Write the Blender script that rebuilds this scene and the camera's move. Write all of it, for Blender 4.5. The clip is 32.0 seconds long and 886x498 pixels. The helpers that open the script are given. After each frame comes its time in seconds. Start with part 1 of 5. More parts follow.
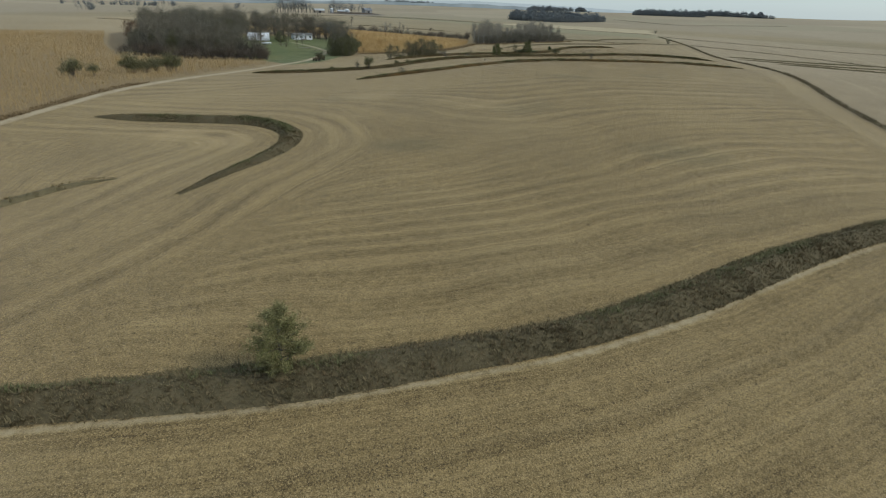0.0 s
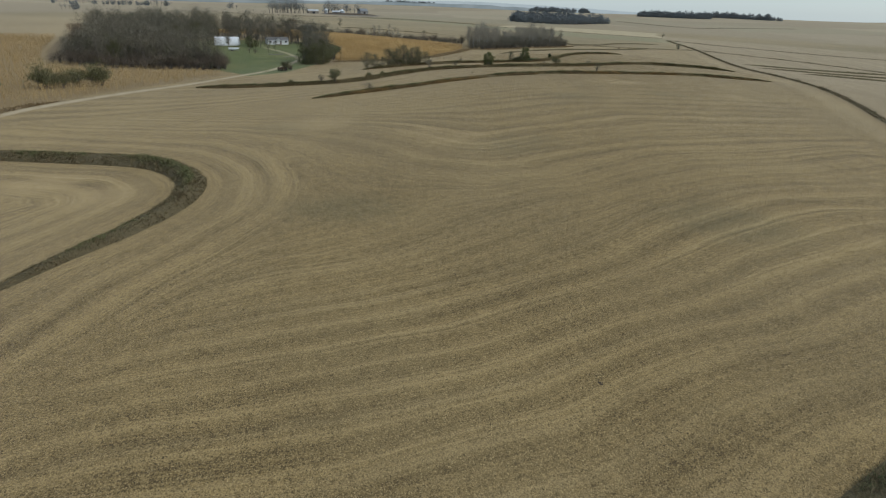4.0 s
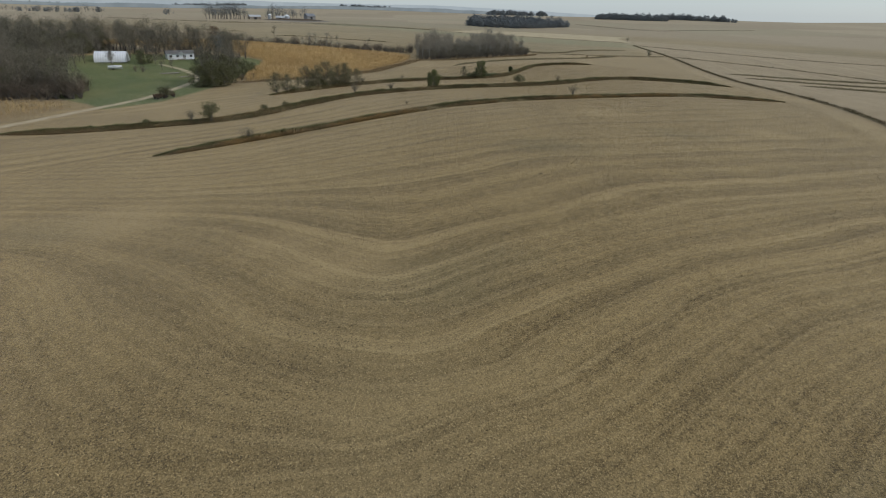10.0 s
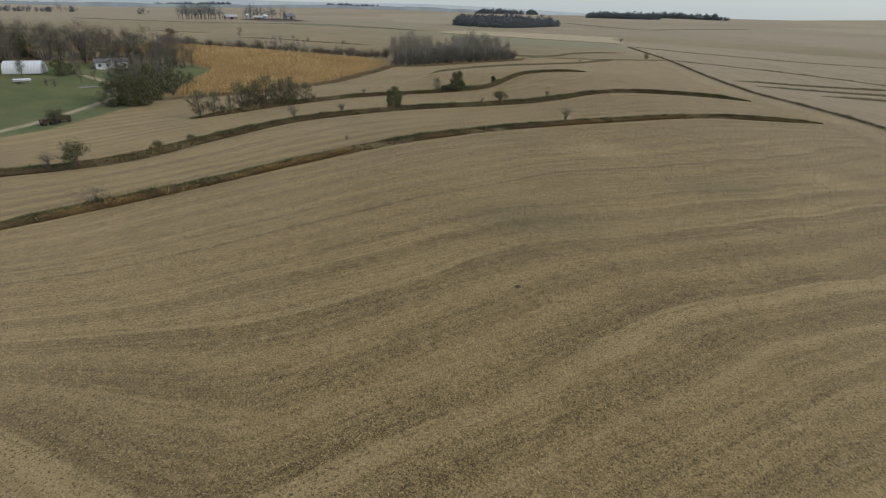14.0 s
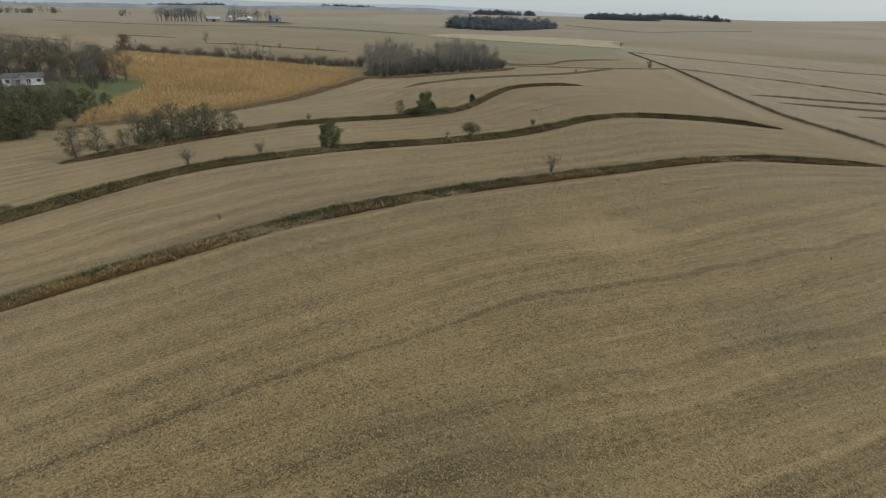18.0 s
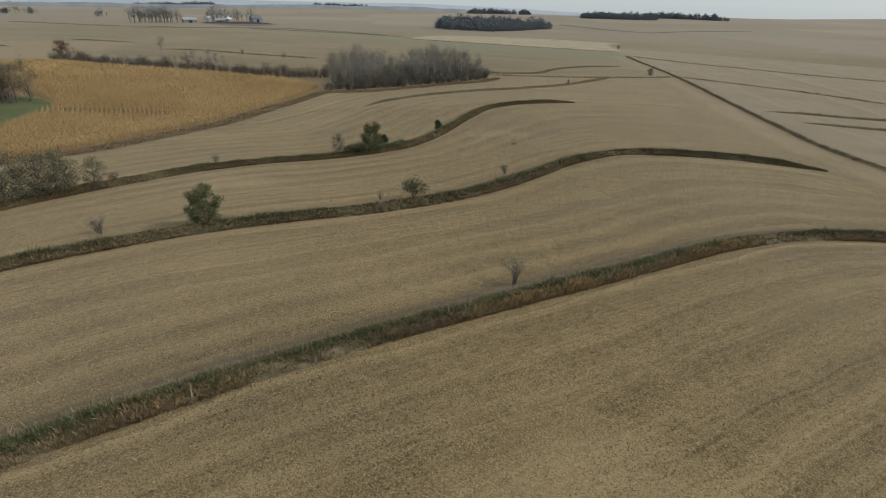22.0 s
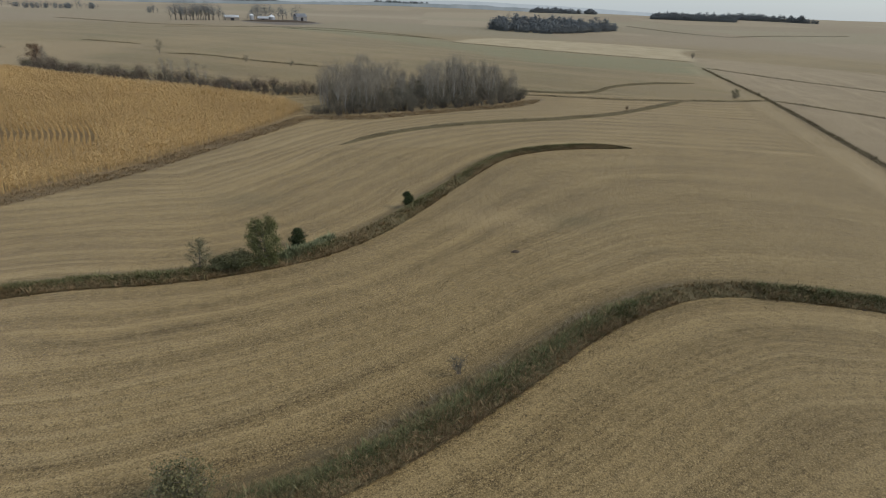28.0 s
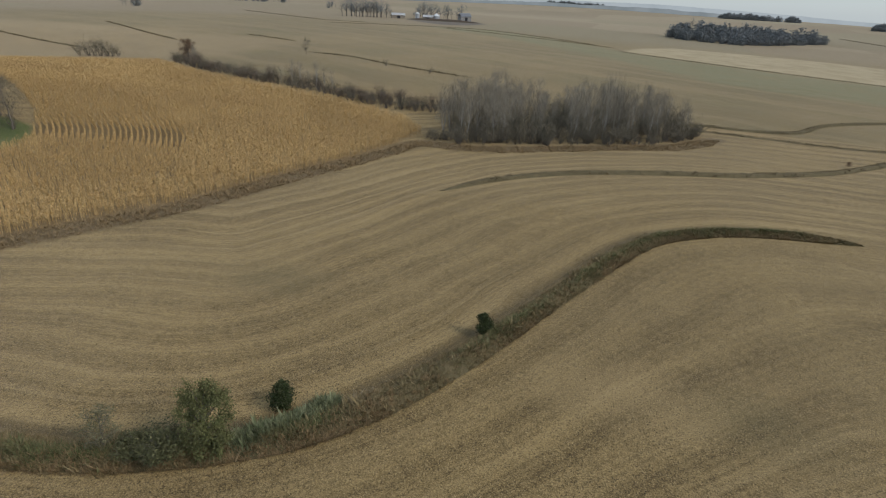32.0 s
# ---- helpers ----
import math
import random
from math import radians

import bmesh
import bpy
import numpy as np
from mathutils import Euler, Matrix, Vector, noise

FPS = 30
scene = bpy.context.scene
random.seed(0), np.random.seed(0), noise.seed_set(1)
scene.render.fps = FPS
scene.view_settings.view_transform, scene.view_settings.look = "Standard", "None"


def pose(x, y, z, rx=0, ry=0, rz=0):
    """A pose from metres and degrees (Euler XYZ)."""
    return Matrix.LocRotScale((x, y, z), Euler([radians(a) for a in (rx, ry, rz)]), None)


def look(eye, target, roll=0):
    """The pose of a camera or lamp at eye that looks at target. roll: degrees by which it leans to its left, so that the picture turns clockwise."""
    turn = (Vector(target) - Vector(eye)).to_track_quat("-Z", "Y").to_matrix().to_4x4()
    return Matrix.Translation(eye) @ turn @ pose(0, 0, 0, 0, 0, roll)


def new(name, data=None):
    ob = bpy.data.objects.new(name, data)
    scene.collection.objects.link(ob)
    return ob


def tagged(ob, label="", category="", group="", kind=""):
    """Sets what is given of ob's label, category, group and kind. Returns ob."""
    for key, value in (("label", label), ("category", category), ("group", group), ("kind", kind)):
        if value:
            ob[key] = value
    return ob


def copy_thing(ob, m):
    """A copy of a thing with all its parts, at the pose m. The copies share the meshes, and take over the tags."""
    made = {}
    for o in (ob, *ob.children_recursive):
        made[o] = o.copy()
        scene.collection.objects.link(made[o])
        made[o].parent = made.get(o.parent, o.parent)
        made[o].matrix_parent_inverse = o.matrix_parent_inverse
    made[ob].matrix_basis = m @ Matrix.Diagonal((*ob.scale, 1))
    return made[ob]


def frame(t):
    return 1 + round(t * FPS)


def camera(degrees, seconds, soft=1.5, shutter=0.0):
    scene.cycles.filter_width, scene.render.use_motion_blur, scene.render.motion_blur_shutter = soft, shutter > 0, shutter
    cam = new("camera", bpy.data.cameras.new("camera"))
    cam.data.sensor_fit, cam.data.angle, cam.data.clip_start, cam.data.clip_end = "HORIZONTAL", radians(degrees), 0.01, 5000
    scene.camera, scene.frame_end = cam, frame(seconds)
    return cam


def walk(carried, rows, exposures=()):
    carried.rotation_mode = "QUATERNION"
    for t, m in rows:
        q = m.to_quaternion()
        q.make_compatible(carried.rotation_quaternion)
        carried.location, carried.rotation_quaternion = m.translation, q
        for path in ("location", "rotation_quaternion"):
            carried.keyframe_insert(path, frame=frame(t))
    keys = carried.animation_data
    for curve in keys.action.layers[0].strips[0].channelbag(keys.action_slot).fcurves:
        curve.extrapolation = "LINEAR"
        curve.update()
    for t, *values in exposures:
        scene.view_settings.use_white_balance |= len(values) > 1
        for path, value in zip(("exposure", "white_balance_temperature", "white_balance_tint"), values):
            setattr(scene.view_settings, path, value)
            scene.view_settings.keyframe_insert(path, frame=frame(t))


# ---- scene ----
cam = camera(77.09, 32.0, soft=1.15)
PATH = [
    (0, pose(-0.00, 0.00, 22.99, 66.174, -1.313, 0.585)),
    (1, pose(1.96, 9.15, 23.09, 66.130, -1.370, 0.565)),
    (2, pose(3.93, 18.06, 23.39, 66.109, -1.431, 0.732)),
    (3, pose(5.85, 27.07, 23.64, 66.197, -1.465, 0.832)),
    (3.5, pose(6.61, 31.56, 23.78, 66.196, -1.482, 0.859)),
    (5.5, pose(8.92, 49.95, 23.92, 66.325, -1.594, 0.843)),
    (6, pose(9.54, 54.66, 23.88, 66.412, -1.581, 0.624)),
    (7, pose(10.74, 64.04, 23.88, 66.433, -1.594, 0.196)),
    (8, pose(12.03, 73.31, 23.98, 66.441, -1.419, -0.849)),
    (9, pose(13.71, 82.67, 24.12, 66.561, -1.210, -2.398)),
    (10, pose(15.51, 91.86, 24.26, 66.612, -1.111, -3.060)),
    (11, pose(17.32, 100.97, 24.22, 66.635, -1.027, -3.443)),
    (12, pose(19.57, 109.97, 24.22, 66.637, -1.047, -3.664)),
    (13, pose(22.09, 118.92, 24.53, 66.602, -1.066, -3.827)),
    (14, pose(24.70, 127.74, 25.27, 66.487, -0.996, -3.952)),
    (14.5, pose(26.09, 131.96, 25.48, 66.476, -1.004, -3.952)),
    (16.5, pose(32.41, 150.21, 25.98, 66.554, -0.801, -3.945)),
    (17, pose(33.85, 154.87, 26.31, 66.539, -0.910, -3.982)),
    (18, pose(36.78, 164.19, 27.02, 66.531, -1.023, -4.054)),
    (19, pose(39.88, 173.37, 27.61, 66.571, -1.035, -4.112)),
    (20, pose(43.16, 182.77, 28.09, 66.505, -1.036, -4.136)),
    (21, pose(46.38, 191.82, 28.57, 66.494, -0.946, -4.212)),
    (22, pose(49.49, 200.86, 29.11, 66.384, -0.946, -4.389)),
    (23, pose(52.76, 210.10, 29.35, 66.432, -0.921, -4.400)),
    (24, pose(55.80, 219.27, 29.56, 66.410, -0.797, -4.638)),
    (24.5, pose(57.37, 224.00, 29.71, 66.423, -0.716, -4.728)),
    (26.5, pose(63.89, 244.07, 30.56, 66.250, -0.842, -3.936)),
    (27, pose(65.42, 249.08, 30.72, 66.188, -0.971, -2.708)),
    (27.5, pose(66.93, 254.08, 30.88, 66.117, -1.134, -0.762)),
    (28, pose(68.30, 259.00, 31.07, 66.058, -1.395, 1.801)),
    (28.5, pose(69.35, 263.93, 31.33, 65.932, -1.734, 5.125)),
    (29, pose(70.10, 268.86, 31.59, 65.801, -2.051, 9.059)),
    (29.5, pose(70.71, 273.76, 31.93, 65.690, -2.293, 11.627)),
    (30, pose(71.09, 278.60, 32.22, 65.657, -2.418, 13.034)),
    (30.5, pose(71.27, 283.39, 32.43, 65.619, -2.490, 13.971)),
    (31, pose(71.28, 288.20, 32.65, 65.587, -2.593, 15.225)),
    (32, pose(70.87, 297.60, 33.24, 65.424, -2.635, 18.199)),
]
walk(cam, PATH, ((0, 0.26, 6280, 4), (4, 0.25, 6320, 6), (8, 0.175, 6400, 8), (13, 0.155, 6470, 11), (32, 0.205, 6500, 11)))

# ---- world and light ----
SUN_AZ, SUN_EL = radians(100), radians(38)   # azimuth from +y towards +x
world = bpy.data.worlds.new("sky")
scene.world = world
world.use_nodes = True
wn = world.node_tree.nodes
sky = wn.new("ShaderNodeTexSky")
sky.sky_type, sky.sun_disc = "NISHITA", False
sky.sun_elevation, sky.sun_rotation = SUN_EL, SUN_AZ
sky.air_density, sky.dust_density, sky.ozone_density = 1.0, 0.6, 2.0
sky.altitude = 300
# a thin even overcast veils the clear sky
veil = wn.new("ShaderNodeMix")
veil.data_type = "RGBA"
veil.inputs[0].default_value = 0.75
lower = wn.new("ShaderNodeMapRange")      # bluer and dimmer in the haze just over the horizon
lower.inputs["From Min"].default_value, lower.inputs["From Max"].default_value = 0.02, 0.14
split = wn.new("ShaderNodeSeparateXYZ")
world.node_tree.links.new(wn.new("ShaderNodeTexCoord").outputs["Generated"], split.inputs[0])
world.node_tree.links.new(split.outputs[2], lower.inputs["Value"])
cloud = wn.new("ShaderNodeMix")
cloud.data_type = "RGBA"
cloud.inputs[6].default_value, cloud.inputs[7].default_value = (2.35, 2.85, 3.3, 1), (2.95, 3.4, 4.0, 1)
world.node_tree.links.new(lower.outputs[0], cloud.inputs[0])
world.node_tree.links.new(cloud.outputs[2], veil.inputs[7])
world.node_tree.links.new(sky.outputs[0], veil.inputs[6])
world.node_tree.links.new(veil.outputs[2], wn["Background"].inputs[0])
wn["Background"].inputs[1].default_value = 0.15
sun = new("sun", bpy.data.lights.new("sun", "SUN"))
sun.data.energy, sun.data.angle, sun.data.color = 1.4, radians(18), (1.0, 0.92, 0.80)
sun.matrix_world = look((0, 0, 200), (-200 * math.sin(SUN_AZ) * math.cos(SUN_EL), -200 * math.cos(SUN_AZ) * math.cos(SUN_EL), 200 - 200 * math.sin(SUN_EL)))


# ---- small helpers ----
def part(name, bm, material, parent, label=""):
    """One mesh object out of a bmesh, under a thing or a part."""
    me = bpy.data.meshes.new(name)
    bm.to_mesh(me)
    bm.free()
    me.materials.append(material)
    ob = new(name, me)
    ob.parent = parent
    return tagged(ob, label)


def mesh_ob(name, verts, faces, material, parent=None, smooth=False):
    me = bpy.data.meshes.new(name)
    me.from_pydata(verts, [], faces)
    if smooth:
        me.polygons.foreach_set("use_smooth", [True] * len(me.polygons))
    me.materials.append(material)
    ob = new(name, me)
    ob.parent = parent
    return ob


def tri_mesh(name, tris, material, parent=None):
    """A mesh out of an array of loose triangles (n, 3, 3)."""
    tris = np.asarray(tris, np.float32)
    n = len(tris)
    me = bpy.data.meshes.new(name)
    me.vertices.add(3 * n)
    me.vertices.foreach_set("co", tris.ravel())
    me.loops.add(3 * n)
    me.loops.foreach_set("vertex_index", np.arange(3 * n, dtype=np.int32))
    me.polygons.add(n)
    me.polygons.foreach_set("loop_start", np.arange(0, 3 * n, 3, dtype=np.int32))
    me.polygons.foreach_set("loop_total", np.full(n, 3, np.int32))
    me.update(calc_edges=True)
    me.materials.append(material)
    ob = new(name, me)
    ob.parent = parent
    return ob


def empty(name, m, label, category, group=""):
    ob = new(name)
    ob.empty_display_size = 0.3
    ob.matrix_world = m
    return tagged(ob, label, category, group)


def box(bm, sx, sy, sz, m=Matrix(), bevel=0.0):
    r = bmesh.ops.create_cube(bm, size=1, matrix=m @ Matrix.Diagonal((sx, sy, sz, 1)))
    if bevel:
        edges = list({e for v in r["verts"] for e in v.link_edges})
        bmesh.ops.bevel(bm, geom=edges, offset=bevel, segments=1, affect="EDGES")


def smooth_line(points, step=2.0):
    """A Catmull-Rom curve through plan points, sampled evenly."""
    p = np.array(points, float)
    p = np.vstack([2 * p[0] - p[1], p, 2 * p[-1] - p[-2]])
    out = []
    for i in range(1, len(p) - 2):
        for u in np.linspace(0, 1, 12, endpoint=False):
            out.append(0.5 * (2 * p[i] + (p[i + 1] - p[i - 1]) * u + (2 * p[i - 1] - 5 * p[i] + 4 * p[i + 1] - p[i + 2]) * u**2
                              + (3 * p[i] - p[i - 1] - 3 * p[i + 1] + p[i + 2]) * u**3))
    out.append(p[-2])
    out = np.array(out)
    run = np.r_[0, np.cumsum(np.linalg.norm(np.diff(out, axis=0), axis=1))]
    s = np.linspace(0, run[-1], max(2, int(run[-1] / step) + 1))
    return np.stack([np.interp(s, run, out[:, 0]), np.interp(s, run, out[:, 1])], 1)


def line_distance(x, y, line, signed=False):
    """Plan distance of points to a polyline; signed: positive on its left."""
    best = np.full(np.shape(x), 1e9)
    side = np.ones(np.shape(x))
    for a, b in zip(line[:-1], line[1:]):
        d = b - a
        u = np.clip(((x - a[0]) * d[0] + (y - a[1]) * d[1]) / (d @ d + 1e-9), 0, 1)
        q = np.hypot(x - a[0] - u * d[0], y - a[1] - u * d[1])
        near = q < best
        best = np.where(near, q, best)
        if signed:
            side = np.where(near, np.sign(d[0] * (y - a[1]) - d[1] * (x - a[0])), side)
    return best * side if signed else best


def area_distance(x, y, outline):
    """Signed plan distance to a closed outline; positive inside."""
    o = np.array(outline, float)
    ring = np.vstack([o, o[:1]])
    inside = np.zeros(np.shape(x), bool)
    for a, b in zip(ring[:-1], ring[1:]):
        if a[1] != b[1]:
            cross = (a[1] > y) != (b[1] > y)
            inside ^= cross & (x < (b[0] - a[0]) * (y - a[1]) / (b[1] - a[1]) + a[0])
    d = line_distance(x, y, ring)
    return np.where(inside, d, -d)


# ---- the lie of the land ----
KNOLL_X, KNOLL_Y = (-190, -110, -40, 30, 100, 180), (10, 90, 170, 250, 330, 410, 500)
KNOLLS = [
    [-1.67, 0.84, 1.44, -2.83, -2.17, 0.58],
    [0.24, -3.32, -1.22, 4.09, -2.8, 1.44],
    [3.97, 1.93, -0.82, 5.55, 0.2, 0.78],
    [1.71, -1.61, -0.61, 4.06, 1.93, 1.9],
    [0.77, 0.31, -1.19, 0.08, 1.1, 1.88],
    [-0.12, 3.14, -2.02, -3.5, 4.05, -2.8],
    [-3.74, -0.19, -0.86, -0.55, -0.61, 0.51],
]
HILL_X, HILL_Y = (-500, -150, 200, 550), (50, 450, 800, 1200)
HILLS = [
    [0.39, -1.87, -5.42, -5.27],
    [1.06, 5.13, -0.06, -5.23],
    [0.39, 2.77, -1.04, -2.74],
    [5.69, 3.28, 1.82, -1.93],
]


def ground_z(x, y):
    x, y = np.asarray(x, float), np.asarray(y, float)
    z = np.full(np.broadcast(x, y).shape, -3.0)
    for gy, row in zip(KNOLL_Y, KNOLLS):
        for gx, a in zip(KNOLL_X, row):
            z = z + a * np.exp(-((x - gx) ** 2 + (y - gy) ** 2) / (2 * 62.0**2))
    for gy, row in zip(HILL_Y, HILLS):
        for gx, a in zip(HILL_X, row):
            z = z + a * np.exp(-((x - gx) ** 2 + (y - gy) ** 2) / (2 * 260.0**2))
    far = np.clip((np.hypot(x, y - 250) - 1000) / 900, 0, 1)
    far = far * far * (3 - 2 * far)
    rise = np.clip((np.hypot(x, y - 250) - 1000) / 2600, 0, 0.5) * np.clip(16 - 0.013 * x - 0.02 * np.maximum(x - 850, 0), -40, 34)
    z = z + rise + far * (5.5 * np.sin(x / 310 + 0.6 * np.sin(y / 520)) * np.sin(y / 270 + 1.0) + 5.0 * np.sin(x / 640 + y / 480 + 2.0))
    return z


def gz(x, y):
    return float(ground_z(x, y))


# Terraces: grassed banks along the contour, south to north.
TERRACES = {
    "first": [(-95, 22), (-62, 29), (-36, 36), (-15, 40.3), (-0.5, 45), (13, 50), (28, 58), (49, 71.5), (71, 83.5), (95, 92), (125, 96)],
    "hook": [(-87.5, 139.3), (-74, 138.6), (-61.5, 137.6), (-48, 134.8), (-40, 130), (-34.5, 123), (-33, 114.5), (-35.5, 105.5), (-39.5, 97), (-43.4, 86)],
    "stub": [(-82, 62), (-76, 72), (-69.8, 82), (-64.6, 90.8), (-58.3, 95.2)],
    "second": [(-32, 194.5), (-22, 200.6), (-13, 206), (-4, 212), (9, 222), (22, 231.5), (38, 240.5), (55, 249), (77, 259.8), (92.5, 267.3), (107, 271.4), (121, 272), (136.4, 271.5)],
    "third": [(-73, 218), (-59, 220.4), (-43, 224), (-26, 229), (-15.5, 243.5), (-2, 261.5), (14, 271), (31, 277), (46, 280.8), (60, 288.3), (71, 298.6), (84.4, 312.3), (97, 320.5), (109, 321.5), (123, 319), (133, 314.5), (140.5, 309.5)],
    "fourth": [(-30, 274), (-20, 285.5), (-9.7, 297.6), (-0.5, 306.4), (8.5, 313.5), (20, 318.5), (32.5, 320.8), (44, 326), (51.5, 333), (58.5, 345.5), (66, 363.5), (76, 386), (86, 395.5), (98, 400.5), (113, 402.8)],
    "fifth": [(37, 403), (43.5, 412.4), (53.5, 421.5), (66.5, 428.6), (82, 434), (100, 441), (118, 453), (127, 461.3), (143, 479), (160, 497.5)],
    "east_upper": [(193.6, 412.4), (208.7, 410), (228, 403), (262, 395), (300, 392)],
    "east_lower": [(190.7, 386.7), (208, 380.5), (240, 372), (285, 366)],
    "east_third": [(197, 352), (228, 346), (262, 340), (300, 334)],
    "north_bend": [(92, 503), (113, 503.5), (127, 511), (140, 531), (164, 551), (190, 562)],
}
LINES = {k: smooth_line(v) for k, v in TERRACES.items()}
FENCE_EAST = smooth_line([(92, 20), (106, 80), (115, 122), (122.5, 162), (131, 195), (143, 230), (152, 264), (156, 300), (160, 336), (172.5, 375), (186.5, 420), (196, 461), (206, 515), (217, 584), (229, 650)], 4)
FENCE_NORTH = smooth_line([(92, 493), (112, 492.5), (135, 493.3), (160, 499.5), (188, 508), (205.7, 515), (213, 511), (231, 494.5), (251, 474), (266, 451), (274, 434), (284, 405), (300, 360)], 4)
FENCE_FAR = smooth_line([(230, 656), (245, 633), (262, 607), (288, 580), (315, 553), (342, 534), (420, 500)], 4)
LANE = smooth_line([(-118, -30), (-110, 60), (-104.5, 128.6), (-101.5, 147), (-97.5, 172), (-88.5, 198), (-78.5, 222), (-70.3, 251), (-65.6, 270), (-64.4, 298), (-66, 318), (-78, 338), (-92, 350)])
CORN_EDGE = smooth_line([(-49.4, 313.2), (-40.4, 320.6), (-32.4, 328.1), (-23.4, 337.2), (-15.9, 351.2), (-8.9, 365.2), (-2.9, 379.2), (1.1, 395.2), (6.6, 410.2), (13.6, 428.2), (18, 440.5), (33, 441.5), (47.5, 446), (66, 455), (86, 466), (98, 482)])
CORN_MAIN = [(-48.3, 316.1), (-38.3, 323.1), (-30.3, 330.6), (-22.3, 339.6), (-16.3, 353.1), (-9.3, 367.1), (-3.8, 381.1), (0.2, 396.1), (5.7, 412.1), (11.7, 429.1), (13.9, 442), (15.9, 451), (5, 464), (-8, 469.5), (-28, 476), (-61, 479), (-90, 484), (-124, 501), (-150, 488), (-176, 470), (-215, 460), (-205, 440), (-150, 437), (-110, 425), (-78, 407), (-66.5, 397.5), (-59, 391), (-56, 382), (-54, 360), (-52, 338)]
CORN_WEST = [(-108, 128), (-105, 147), (-101.5, 172), (-93, 198), (-84, 222), (-79, 240), (-76, 252), (-90, 254), (-118, 244.5), (-141, 245), (-165, 282), (-200, 345), (-330, 340), (-330, 60), (-180, 40), (-125, 70)]
LAWN = [(-67, 249), (-57.5, 264), (-55, 282), (-53.5, 296), (-55, 318), (-54, 345), (-57, 382), (-60, 391), (-67, 397), (-78, 399), (-96, 384), (-120, 372), (-138, 350), (-136, 318), (-112, 290), (-88, 266), (-76, 258)]
PASTURE = [(212, 604), (168, 611), (113, 626), (47, 710), (-50, 809), (-130, 862), (-215, 880), (-215, 892), (-130, 890), (-70, 888), (0, 838), (40, 800), (61, 764), (95, 745), (160, 718), (240, 694), (232, 650), (219, 590)]
VERGE = smooth_line([(-116, 60), (-110, 110), (-107.5, 128.6), (-104.5, 147), (-100.5, 172), (-96, 185)])
PEN = [(-205, 992), (-128, 1035), (-100, 1010), (-104, 950), (-124, 915), (-150, 925), (-190, 958)]
PALE = [(62, 768), (96, 749), (161, 722), (241, 698), (252, 722), (262, 790), (296, 830), (230, 858), (164, 866), (104, 860), (74, 820)]


# ---- materials ----
def mat(name):
    m = bpy.data.materials.new(name)
    m.use_nodes = True
    t = m.node_tree
    return m, t, t.nodes["Principled BSDF"], lambda a, b: t.links.new(a, b)


def node(t, kind, **values):
    n = t.nodes.new("ShaderNode" + kind)
    for key, value in values.items():
        if key == "op":
            n.operation = value
        elif key == "data":
            n.data_type = value
        else:
            n.inputs[key.replace("_", " ")].default_value = value
    return n


def noise_tex(t, vec, scale, detail=4.0, rough=0.55):
    n = node(t, "TexNoise", Scale=scale, Detail=detail, Roughness=rough)
    t.links.new(vec, n.inputs["Vector"])
    return n.outputs["Fac"]


def ramp(t, fac, lo, hi, a=0.0, b=1.0):
    n = node(t, "MapRange")
    n.inputs["From Min"].default_value, n.inputs["From Max"].default_value = lo, hi
    n.inputs["To Min"].default_value, n.inputs["To Max"].default_value = a, b
    t.links.new(fac, n.inputs["Value"])
    return n.outputs["Result"]


def maths(t, op, a, b=None):
    n = node(t, "Math", op=op)
    for k, v in enumerate((a, b)):
        if v is None:
            continue
        if isinstance(v, (int, float)):
            n.inputs[k].default_value = v
        else:
            t.links.new(v, n.inputs[k])
    return n.outputs[0]


def mix(t, fac, a, b):
    n = node(t, "Mix", data="RGBA")
    for k, v in ((0, fac), (6, a), (7, b)):
        if isinstance(v, (int, float)):
            n.inputs[k].default_value = v
        elif isinstance(v, tuple):
            n.inputs[k].default_value = (*v, 1)
        else:
            t.links.new(v, n.inputs[k])
    return n.outputs[2]


def bump(t, height, strength, distance):
    n = node(t, "Bump", Strength=strength, Distance=distance)
    t.links.new(height, n.inputs["Height"])
    return n.outputs["Normal"]


def plain(name, a, b, scale=3.0, rough=0.8, metal=0.0, relief=0.3, spread=0.0, fine=12.0):
    """A surface that varies between two colours at two scales, and from object to object by spread."""
    m, t, s, link = mat(name)
    pos = node(t, "TexCoord").outputs["Object"]
    n1, n2 = noise_tex(t, pos, scale), noise_tex(t, pos, scale * fine, 2)
    col = mix(t, ramp(t, maths(t, "ADD", maths(t, "MULTIPLY", n1, 0.6), maths(t, "MULTIPLY", n2, 0.4)), 0.35, 0.65), a, b)
    if spread:
        rnd = node(t, "ObjectInfo").outputs["Random"]
        hsv = node(t, "HueSaturation")
        link(ramp(t, rnd, 0, 1, 1 - spread, 1 + spread), hsv.inputs["Value"])
        link(col, hsv.inputs["Color"])
        col = hsv.outputs[0]
    link(col, s.inputs["Base Color"])
    s.inputs["Roughness"].default_value, s.inputs["Metallic"].default_value = rough, metal
    s.inputs["Specular IOR Level"].default_value = 0.25
    if relief:
        link(bump(t, n2, relief, 0.05), s.inputs["Normal"])
    return m


